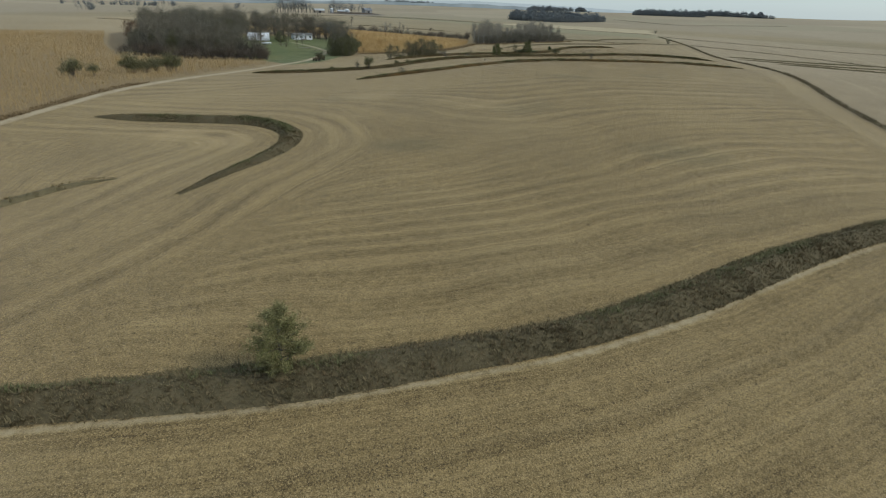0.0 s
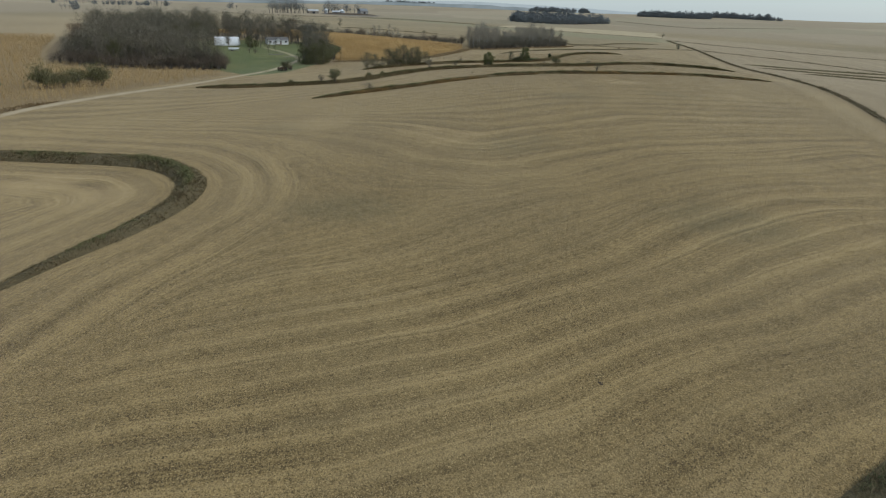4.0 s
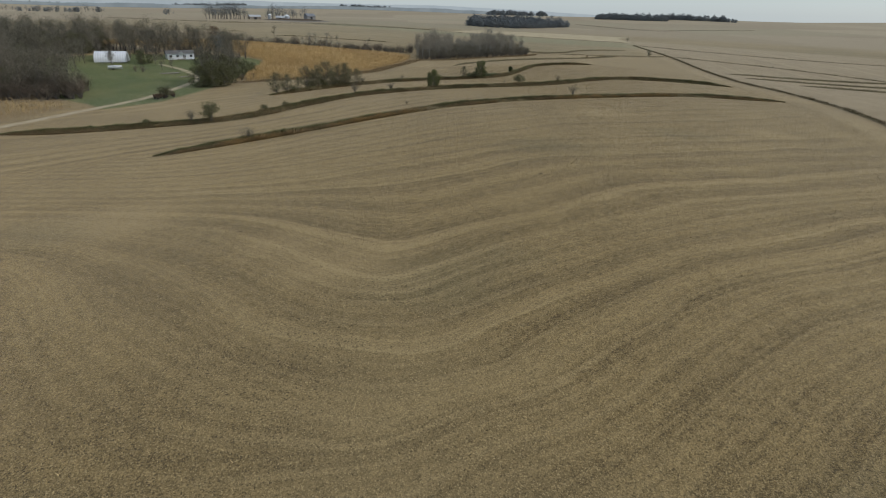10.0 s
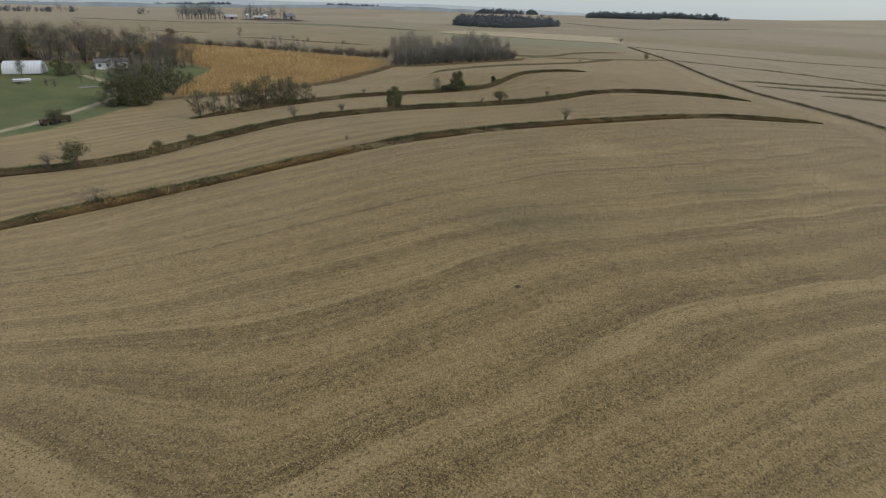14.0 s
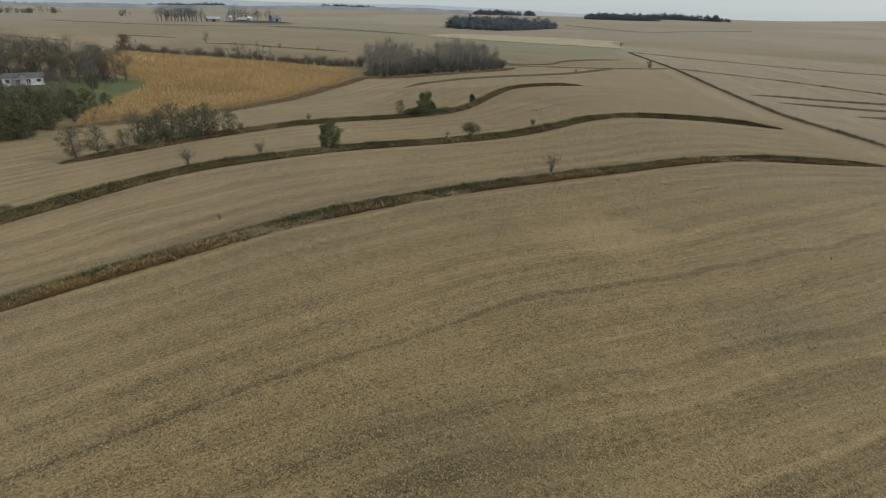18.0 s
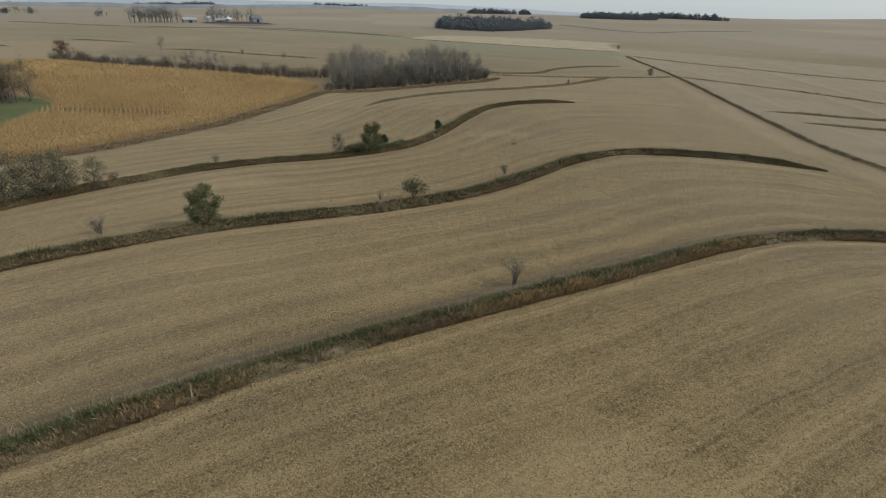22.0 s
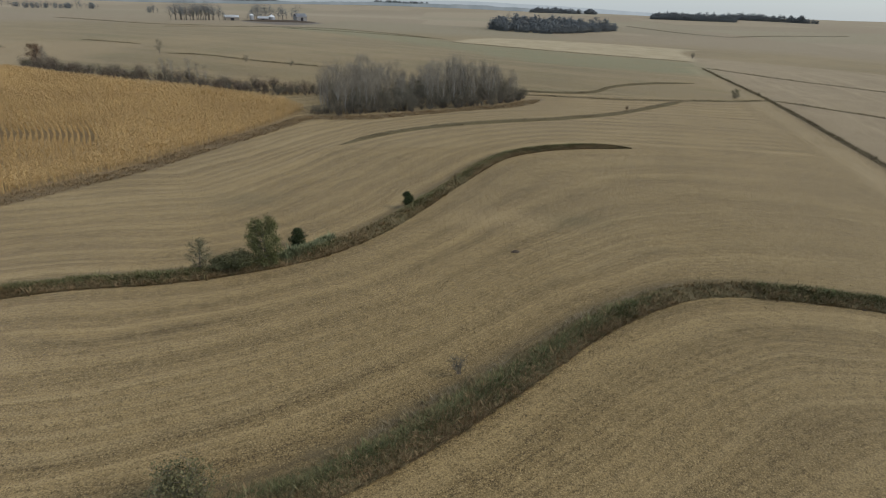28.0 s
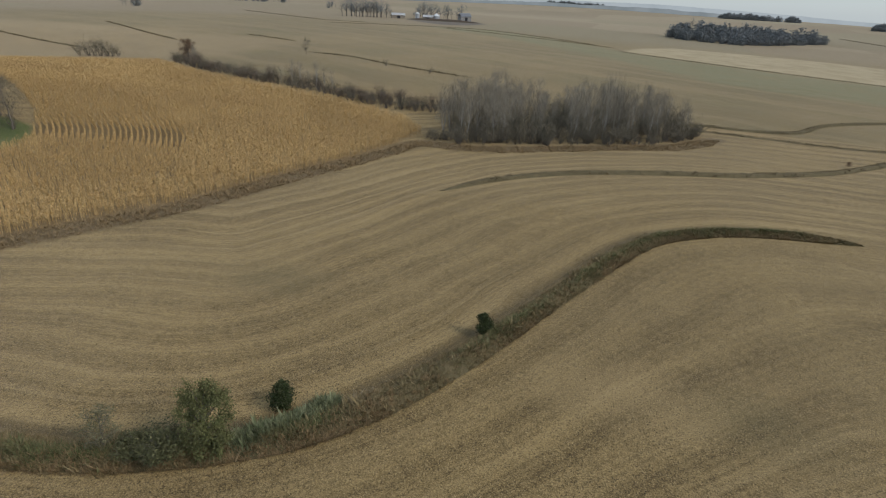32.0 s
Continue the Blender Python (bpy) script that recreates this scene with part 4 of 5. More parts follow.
def bare_tree(name, h, seed, label, bark, twig, spread=0.75, slim=1.0, group="", fine_count=1300, long=1.9, up=0.6):
    """A leafless tree: trunk with limbs, and a crown of fine twigs."""
    rnd = random.Random(seed)
    top = empty(name, pose(0, 0, -200), label, "tree", group)
    wood, twigs, tips = [], [], []
    at, way, r = Vector((0, 0, -0.2)), Vector((0, 0, 1)), 0.02 * h * slim
    for k in range(5):
        end = at + (way + Vector((rnd.gauss(0, 0.1), rnd.gauss(0, 0.1), 0))).normalized() * h * 0.15
        tube(wood, at, end, r, r * 0.8, 6)
        if k >= 1:
            for _ in range(3):
                turn = Vector((rnd.gauss(0, 1), rnd.gauss(0, 1), 0.2)).normalized()
                grow(rnd, wood, twigs, tips, at.lerp(end, rnd.random()), (way * 0.8 + turn * spread).normalized(), h * rnd.uniform(0.17, 0.3), r * 0.45, 2, 0.7, 0.2)
        at, r = end, r * 0.78
    grow(rnd, wood, twigs, tips, at, way, h * 0.2, r, 2, 0.7, 0.2)
    tris_part("trunk", wood, bark, top)
    rng = np.random.default_rng(seed)
    fine = fine_twigs(rng, np.array([tuple(p) for p in tips]), fine_count, 0.05 * h, long, 0.028, up)
    tri_mesh("crown", np.concatenate([np.array([[tuple(v) for v in t] for t in twigs]), fine]), twig, top)
    return top


def leafy_tree(name, h, seed, label, leaf, count=2600, wide=0.42, size=0.2, low=0.16, boughs=34, puff=0.055):
    """A tree in leaf: trunk and limbs, and an uneven crown of small leaves in lobes."""
    rnd = random.Random(seed)
    rng = np.random.default_rng(seed)
    top = empty(name, pose(0, 0, -200), label, "tree")
    wood, twigs, tips = [], [], []
    at, way, r = Vector((0, 0, -0.2)), Vector((0, 0, 1)), 0.03 * h
    trunk = [at]
    for k in range(5):
        end = at + (way + Vector((rnd.gauss(0, 0.09), rnd.gauss(0, 0.09), 0))).normalized() * h * 0.165
        tube(wood, at, end, r, r * 0.75, 7)
        trunk.append(end)
        at, r = end, r * 0.72
    lobes = []
    for k in range(boughs):
        f = low + (0.97 - low) * (k + rnd.random()) / boughs
        g = (f - low) / (1 - low)
        reach = wide * h * (0.35 + 0.65 * math.sin(math.pi * min(1.0, 0.1 + 0.9 * g)) ** 0.8) * (1 if g < 0.85 else 1.0 - 2.6 * (g - 0.85))
        a = k * 2.4 + rnd.uniform(-0.7, 0.7)
        out = reach * rnd.uniform(0.3, 1.0) ** 0.6
        base = trunk[min(5, int(max(0.0, f - 0.12) * 6))]
        q = Vector((base.x + math.cos(a) * out, base.y + math.sin(a) * out, f * h))
        tube(wood, base, q, 0.008 * h, 0.012, 3)
        lobes += [tuple(q)] * rnd.choice((1, 1, 2, 3)) + [tuple(base.lerp(q, rnd.uniform(0.5, 0.8)))]
    lobes.append(tuple(at + Vector((0, 0, 0.05 * h))))
    tris_part("trunk", wood, BARK, top)
    lobes = np.array(lobes)
    tri_mesh("crown", leaf_tris(rng, lobes, count, puff * h, size), leaf, top)
    return top


def cedar(name, h, seed, label, needles, wide=0.3, count=1500, size=0.16, ball=False, feathery=False):
    """A conical evergreen with drooping, uneven sprays."""
    rng = np.random.default_rng(seed)
    top = empty(name, pose(0, 0, -200), label, "tree")
    wood = []
    tube(wood, (0, 0, -0.2), (0, 0, h * 0.92), 0.025 * h, 0.01, 6)
    f = rng.uniform(0.04, 1, 90) ** 0.9
    a = rng.uniform(0, 2 * math.pi, 90)
    reach = wide * h * (1.02 - f) ** 0.75 * rng.uniform(0.55, 1.15, 90)
    if feathery:
        f, a = ((np.arange(38) + rng.random(38)) / 40 + 0.05)[np.arange(90) % 38], (np.arange(38) * 2.4 + rng.normal(0, 0.4, 38))[np.arange(90) % 38]
        reach = wide * h * (0.25 + 0.75 * np.sin(math.pi * np.clip(0.28 + 0.74 * f, 0, 1)) ** 0.8) * rng.uniform(0.62, 1.15, 38)[np.arange(90) % 38]
    if ball:
        reach = wide * h * np.sin(math.pi * np.clip(f, 0.08, 0.97) ** 0.8) ** 0.6 * rng.uniform(0.6, 1.1, 90)
    ends = np.stack([np.cos(a) * reach, np.sin(a) * reach, f * h * (0.86 if feathery else 1) + (0.42 if feathery else 0.12) * reach], 1)
    for e, q in zip(ends, f):
        tube(wood, (0, 0, q * h * 0.93), e, 0.012 * h * (1.1 - q), 0.008, 3)
    tris_part("trunk", wood, BARK, top)
    u = rng.uniform(0.25, 1.0, (600, 1))
    pick = ends[rng.integers(0, 90, 600)]
    centres = np.stack([pick[:, 0] * u[:, 0], pick[:, 1] * u[:, 0], pick[:, 2] - (0.3 * np.hypot(pick[:, 0], pick[:, 1]) * (1 - u[:, 0]) if feathery else 0)], 1)
    tri_mesh("crown", fine_twigs(rng, centres, count, 0.034 * h, 0.5, 0.028, 0.7) if feathery else leaf_tris(rng, centres, count, (0.065 if ball else 0.035) * h, size), needles, top)
    return top


def shrub(name, h, seed, label, twig, leaf=None, stems=14, wide=0.55, leaves=2000):
    """A bush of many thin stems from one root, bare or with some leaves left."""
    rnd = random.Random(seed)
    rng = np.random.default_rng(seed)
    top = empty(name, pose(0, 0, -200), label, "bush")
    wood, twigs, tips = [], [], []
    for _ in range(stems):
        a = rnd.uniform(0, 2 * math.pi)
        way = Vector((math.cos(a) * wide * rnd.random(), math.sin(a) * wide * rnd.random(), 1)).normalized()
        grow(rnd, wood, twigs, tips, Vector((rnd.gauss(0, 0.12) * h * 0.5, rnd.gauss(0, 0.12) * h * 0.5, -0.15)), way, h * rnd.uniform(0.5, 0.8), 0.014 * h, 2, 0.8, 0.1)
    tris_part("stem_clump", wood, BARK, top)
    fine = fine_twigs(rng, np.array([tuple(p) for p in tips]), 330, 0.09 * h, 0.3 * h, 0.005 * h + 0.004)
    tri_mesh("crown", np.concatenate([np.array([[tuple(v) for v in t] for t in twigs]), fine]), twig, top)
    if leaf:
        tri_mesh("foliage", leaf_tris(rng, np.array([tuple(p) for p in tips]), leaves, 0.1 * h, 0.1 * h**0.5), leaf, top)
    return top


MODELS = {}
MODELS["cottonwood"] = [bare_tree("cottonwood", 16, s, "tall bare grey cottonwood in the creek wood", BARK_PALE, TWIG_PALE, 0.26, 0.62, fine_count=620, long=2.7, up=3.4) for s in (1, 2, 3)]
MODELS["grove_tree"] = [bare_tree("grove_tree", 13, s, "bare dark deciduous tree in the farmstead grove", BARK, TWIG, 0.85) for s in (11, 12, 13)]
MODELS["green_tree"] = [leafy_tree("elm_tree", 6, s, "small round tree with dull green leaves on the terrace bank", LEAF, 15000, 0.50, 0.15, 0.03, 60, 0.05) for s in (23, 24)]
MODELS["fading_tree"] = [leafy_tree("young_tree", 5, s, "young tree with thinning grey-green leaves on the terrace bank", LEAF_OLD, 3200, 0.36, 0.13, 0.14, 30, 0.055) for s in (31, 32, 33)]
MODELS["oak"] = [leafy_tree("yard_tree", 9, s, "broad yard tree with dark green leaves", LEAF_DARK, 5200, 0.46, 0.24, 0.02) for s in (41, 42)]
MODELS["rust_tree"] = [leafy_tree("rusty_oak", 9, 43, "oak holding rusty brown leaves", LEAF_RUST, 4500, 0.42, 0.24)]
MODELS["cedar"] = [cedar("red_cedar", 2.4, s, "small dark green cedar on the terrace bank", NEEDLE, 0.46, 5000, 0.14, True) for s in (51, 52)]
MODELS["pine"] = [cedar("pine_tree", 7.0, 61, "feathery grey-green young pine on the terrace bank", NEEDLE_GREY, 0.46, 12500, 0.22, False, True)]
MODELS["far_bare"] = [bare_tree("far_tree", 13, s, "bare tree in a distant wood", BARK, TWIG_HAZE, 0.85, 1.2, "", 340, 2.9) for s in (14, 15)]
MODELS["far_leafy"] = [leafy_tree("far_tree", 12, s, "dark tree in a distant wood", TWIG_HAZE, 420, 0.52, 1.25, 0.0, 16, 0.1) for s in (44, 45)]
MODELS["shrub"] = [shrub("bare_shrub", 2.2, s, "small bare grey-brown shrub", TWIG) for s in (71, 72)]
MODELS["leaf_shrub"] = [shrub("leafy_shrub", 2.4, s, "low shrub with some fading olive leaves", TWIG, LEAF_SHRUB) for s in (81, 82)]
MODELS["dark_shrub"] = [shrub("dark_shrub", 2.4, 85, "dark leafy bush at the foot of the tree", TWIG, LEAF_DARK, 18, 0.8, 6500)]
MODELS["brush"] = [shrub("brush", 4.0, s, "thicket of bare brush in the creek wood", TWIG, None, 13, 0.8) for s in (91, 92)]
MODELS["red_brush"] = [shrub("brush", 5.0, s, "reddish bare underbrush at the grove's edge", TWIG_RED, None, 15, 0.7) for s in (93, 94)]


def plant(kind, x, y, scale=1.0, label="", lift=0.0, group="", tall=1.0, rnd=random.Random(5)):
    src = MODELS[kind][rnd.randrange(len(MODELS[kind]))]
    ob = copy_thing(src, pose(x, y, gz(x, y) + lift, 0, 0, rnd.uniform(0, 360)) @ Matrix.Diagonal((scale, scale, scale * tall * rnd.uniform(0.92, 1.08), 1)))
    return tagged(ob, label, group=group)


# single trees on the terraces
plant("pine", -14.0, 40.6, 0.95, lift=0.6)
plant("green_tree", 22.8, 275.2, 0.86, lift=0.3)
plant("green_tree", 43.8, 324.8, 0.82, lift=0.3, tall=1.2)
plant("dark_shrub", 41.2, 322.9, 1.15, "dark leafy bush at the foot of the tree", lift=0.5, tall=0.62)
plant("dark_shrub", 38.9, 322.3, 1.0, "dark leafy bush at the foot of the tree", lift=0.5, tall=0.6)
plant("fading_tree", 36.3, 321.6, 0.8, "half-bare grey young tree on the terrace bank", lift=0.9)
plant("cedar", 60.0, 350.2, 0.95, lift=0.4)
plant("cedar", 46.0, 331.6, 1.15)
plant("rust_tree", 129.5, 466.5, 0.2, "low rusty-brown bush on the far terrace bank", lift=0.3, tall=0.8)
plant("leaf_shrub", 51.8, 284.4, 1.1, lift=0.6)
plant("shrub", 69.2, 300.2, 0.75, lift=0.4)
plant("shrub", 61.6, 252.9, 1.15, "faint bare brown shrub on the terrace bank", lift=0.4)
plant("shrub", 46.5, 283.0, 0.5, lift=0.7)
plant("leaf_shrub", -30.2, 223.4, 1.4, lift=0.4)
plant("shrub", -34.5, 223.0, 1.1, lift=0.4)
plant("leaf_shrub", -44, 221.5, 0.5, lift=0.4)
plant("leaf_shrub", -20.5, 233, 0.6, lift=0.4)
plant("leaf_shrub", -16.5, 239, 0.5, lift=0.4)
plant("shrub", -16, 200.6, 1.5, "squat bare brown bush on the terrace bank", lift=0.3, tall=0.62)
plant("shrub", 14.5, 229.6, 0.35, lift=0.9)
plant("shrub", 9.4, 273.5, 1.0)
plant("shrub", -1.0, 263.5, 1.25, lift=0.3)
plant("shrub", 12.2, 315.6, 0.7, lift=0.5)
plant("fading_tree", 191.0, 516, 1.15, "round half-bare bush at the fence corner", tall=0.8)
plant("shrub", 253, 732, 1.8, "bare bush at the far field corner")
for x, y, s, k in ((-27, 276.5, 1.5, "fading_tree"), (-24.5, 280, 1.3, "fading_tree"), (-23, 282.5, 0.7, "leaf_shrub"), (-21.4, 284.5, 0.9, "fading_tree"), (-19.2, 286.8, 1.75, "fading_tree"), (-17.4, 288.2, 1.35, "fading_tree"),
                   (-15.8, 289.6, 1.6, "fading_tree"), (-13.4, 290.8, 1.95, "fading_tree"), (-11.4, 292.6, 1.5, "fading_tree"), (-10.2, 294, 1.7, "fading_tree"), (-8.2, 295.6, 1.75, "fading_tree"), (-6.8, 297, 1.4, "fading_tree"), (-3.9, 299.6, 1.2, "fading_tree"),
                   (-18.4, 287, 1.0, "leaf_shrub"), (-14.6, 290, 1.1, "leaf_shrub"), (-9.4, 294.2, 1.0, "leaf_shrub"), (-1.8, 302.4, 1.1, "shrub")):
    plant(k, x, y, s * 0.9, "bushy half-bare tree in the row on the terrace bank" if k == "fading_tree" else "low bush under the row of trees", 0.2, "row of trees on the terrace")
# lone tree and bushes in the fields beyond the corn
plant("grove_tree", -92, 568, 0.55, "round bare tree alone in the field")
plant("brush", -42, 557, 0.7, "low bush in the field")
plant("brush", -17, 550, 0.7, "low bush in the field")
for x, y, s in ((-171, 507, 1.6), (-168.5, 508, 1.5), (-165.5, 508.5, 1.6), (-174, 505, 1.2), (-162.5, 509.5, 1.5), (-160, 510, 1.2), (-157.5, 511, 0.8)):
    plant("brush", x, y, s, "bare bush at the corner of the corn")
plant("rust_tree", -121, 515, 1.1, "dull red-brown leaved tree at the wood's edge")


def inside_pick(outline, n, gap, seed):
    """Places spread inside an outline, no two nearer than the gap."""
    rng = np.random.default_rng(seed)
    o = np.array(outline)
    lo, hi = o.min(0), o.max(0)
    out = []
    for _ in range(n * 60):
        p = rng.uniform(lo, hi)
        if area_distance(p[0], p[1], outline) > 0.8 and all(np.hypot(*(p - q)) > gap for q in out):
            out.append(p)
            if len(out) == n:
                break
    return out


WOOD = [(20, 447), (33, 447), (64, 459), (86, 472), (93, 485), (82, 497), (55, 497), (32, 489), (18, 475)]
HEDGE = [(18, 478), (-8, 473.5), (-28, 480), (-61, 483.5), (-90, 489), (-124, 505), (-127, 516), (-90, 500), (-60, 494), (-28, 491), (0, 486), (16, 490)]
GROVE = [(-80, 268), (-101, 260), (-120, 251), (-136, 251), (-152, 286), (-178, 350), (-172, 392), (-140, 404), (-128, 376), (-138, 352), (-132, 318), (-106, 288)]
BACK_ROW = [(-140, 380), (-118, 378), (-98, 376), (-80, 378), (-66, 384), (-66, 396), (-80, 400), (-100, 402), (-140, 404)]
GROVE_FRONT = [(-80, 267), (-100, 257.5), (-120, 248.5), (-141, 249), (-143, 255), (-120, 257), (-100, 266), (-86, 275)]


def thicket(name, places, label, rnd=random.Random(8)):
    """Many trees or bushes that nobody could count, as one mesh of two materials."""
    tris, mats, slots = [], [], []
    for kind, x, y, scale in places:
        src = MODELS[kind][rnd.randrange(len(MODELS[kind]))]
        m = np.array(pose(x, y, gz(x, y), 0, 0, rnd.uniform(0, 360)) @ Matrix.Diagonal((scale, scale, scale * rnd.uniform(0.85, 1.15), 1)))
        for o in src.children:
            n = len(o.data.vertices)
            co = np.empty(n * 3, np.float32)
            o.data.vertices.foreach_get("co", co)
            tris.append((co.reshape(-1, 3) @ m[:3, :3].T + m[:3, 3]).reshape(-1, 3, 3))
            material = o.data.materials[0]
            if material not in slots:
                slots.append(material)
            mats.append(np.full(n // 3, slots.index(material), np.int32))
    ob = tri_mesh(name, np.concatenate(tris), slots[0])
    for material in slots[1:]:
        ob.data.materials.append(material)
    ob.data.polygons.foreach_set("material_index", np.concatenate(mats))
    return tagged(ob, label, "trees", kind="stuff")


def wood_height(x):
    return 0.44 + 0.34 * abs(math.cos((x - 28) / 42 * math.pi)) ** 0.7


for n, p in enumerate(inside_pick(WOOD, 125, 1.9, 1)):
    plant("cottonwood", p[0], p[1], wood_height(p[0]) * random.uniform(0.7, 1.08), group="creek wood")
thicket("creek_brush", [("brush", *p, random.uniform(0.7, 1.6)) for p in inside_pick(WOOD, 135, 2.0, 2)], "bare grey brush filling the creek wood")
thicket("creek_brush", [("brush", x + random.gauss(0, 1.2), y + random.gauss(0.5, 1.3), random.uniform(0.25, 1.1)) for x, y in smooth_line([(19, 446), (33, 446.5), (50, 452), (66, 459.5), (86, 471.5), (94, 484)], 0.8)], "bare brush along the front of the creek wood")
thicket("creek_brush", [("brush" if i % 2 else "red_brush", *p, 0.3 + 0.75 * random.random() ** 1.6) for i, p in enumerate(inside_pick(HEDGE, 250, 1.3, 3))], "belt of bare brush along the creek")
for p in ((-52, 490), (-48, 489), (-44, 489), (-40, 488), (-37, 489), (-112, 509), (-116, 512), (-56, 489), (-33, 487)):
    plant("cottonwood", p[0], p[1], random.uniform(0.35, 0.55), "slim bare tree along the creek", group="creek trees")
for n, p in enumerate(inside_pick(GROVE, 210, 3.8, 4)):
    plant("oak" if n % 4 == 1 else "grove_tree", p[0], p[1], random.uniform(0.7, 1.1), "tree with dull green leaves in the grove" if n % 4 == 1 else "", group="farmstead grove")
thicket("grove_brush", [("red_brush", *p, random.uniform(0.7, 1.3)) for p in inside_pick(GROVE, 160, 3.4, 5)] + [("red_brush", *p, random.uniform(0.6, 1.0)) for p in inside_pick(GROVE_FRONT, 60, 2.2, 6)], "bare reddish underbrush through the grove")
for p in inside_pick(BACK_ROW, 52, 3.4, 7):
    plant("grove_tree", p[0], p[1], random.uniform(0.7, 1.0), "bare tree in the belt behind the house", group="yard belt")
thicket("belt_brush", [("red_brush", *p, random.uniform(0.6, 1.0)) for p in inside_pick(BACK_ROW, 30, 4.0, 8)], "bare underbrush behind the house")
for x, y, s in ((-112, 268, 0.9), (-122, 265, 1.0), (-132, 262, 0.9), (-105, 272, 0.8), (-140, 275, 1.0)):
    plant("oak", x, y, s, "tree with dull green leaves in the grove", group="farmstead grove")
plant("rust_tree", -160, 300, 1.2, group="farmstead grove")
# the yard round the house and the thicket at its drive
for x, y, s, k in ((-58, 297, 0.85, "oak"), (-53.5, 298, 1.05, "oak"), (-50.5, 300, 0.85, "oak"), (-56, 303, 1.0, "grove_tree"), (-55, 318, 0.95, "oak"), (-59.5, 323, 0.85, "oak"), (-53, 326, 0.85, "oak"), (-62, 316, 0.7, "oak"), (-52, 333, 0.7, "oak"), (-57, 331, 0.8, "oak"), (-51, 340, 0.5, "oak"), (-50, 320, 0.5, "red_brush"), (-47, 324, 0.5, "red_brush"),
                   (-68, 368, 0.9, "grove_tree"), (-75, 391, 0.7, "rust_tree"), (-72, 376, 0.45, "oak"), (-69.5, 372, 0.4, "oak"), (-72, 386, 0.85, "grove_tree"), (-80, 390, 0.8, "far_bare"), (-90, 394, 0.9, "grove_tree"),
                   (-102, 396, 0.9, "grove_tree"), (-112, 392, 0.8, "far_bare"), (-98.5, 346.5, 0.68, "oak"), (-86, 335.7, 0.5, "grove_tree"), (-107.8, 340, 0.5, "grove_tree"), (-89.9, 326.6, 0.5, "red_brush"), (-93, 327.5, 0.4, "red_brush"), (-94, 349, 0.5, "grove_tree"), (-63, 352, 0.42, "oak"), (-84, 341, 0.35, "grove_tree"), (-122, 384, 0.9, "grove_tree"), (-107, 339, 0.42, "grove_tree"),
                   (-118, 372, 0.9, "grove_tree"), (-105, 378, 0.9, "grove_tree"), (-76, 380, 0.8, "far_bare"), (-130, 330, 0.6, "oak"), (-126, 312, 0.5, "red_brush"), (-118, 298, 0.7, "red_brush"), (-128, 320, 0.7, "red_brush"),
                   (-115, 317, 0.65, "grove_tree"), (-114.6, 326, 0.7, "grove_tree"), (-118, 339, 0.65, "grove_tree"), (-122, 343, 0.8, "grove_tree"), (-127, 335, 0.85, "grove_tree"), (-131, 349, 0.9, "grove_tree"), (-120.5, 331, 0.6, "grove_tree"), (-124, 323, 0.8, "grove_tree"),
                   (-135, 339, 0.85, "grove_tree"), (-120, 354, 0.9, "grove_tree"), (-128, 358, 0.9, "grove_tree"), (-110, 362, 0.8, "grove_tree"), (-104, 366, 0.75, "grove_tree"), (-99, 374, 0.8, "grove_tree"), (-101.7, 353.5, 0.5, "oak"), (-97, 351, 0.4, "oak"),
                   (-85, 265.5, 0.8, "red_brush"), (-84, 270, 0.8, "red_brush"), (-92, 286, 1.0, "red_brush"), (-89, 276, 0.9, "red_brush"), (-97, 282, 1.0, "red_brush"), (-88, 282, 0.8, "red_brush"), (-95, 274, 0.9, "red_brush"), (-103, 292, 0.9, "red_brush"),
                   (-57.5, 300.5, 0.85, "grove_tree"), (-54, 306, 0.9, "grove_tree"), (-56.5, 312, 0.9, "grove_tree"), (-52, 315, 0.8, "grove_tree"), (-58, 307, 1.2, "oak"), (-52.5, 310, 1.15, "oak"), (-55.5, 324, 0.9, "grove_tree"), (-60, 336, 0.75, "grove_tree")):
    plant(k, x, y, s, group="yard trees")
for x, y, s in ((-119.4, 183.7, 0.85), (-116.7, 189.8, 0.55), (-110, 199.5, 0.9), (-108.6, 200.5, 0.7), (-106, 203, 0.75), (-103.5, 206, 0.85), (-101, 210, 0.95), (-100, 211.5, 0.8)):
    plant("leaf_shrub", x, y, s * 2.3, "bush standing in the ripe corn")
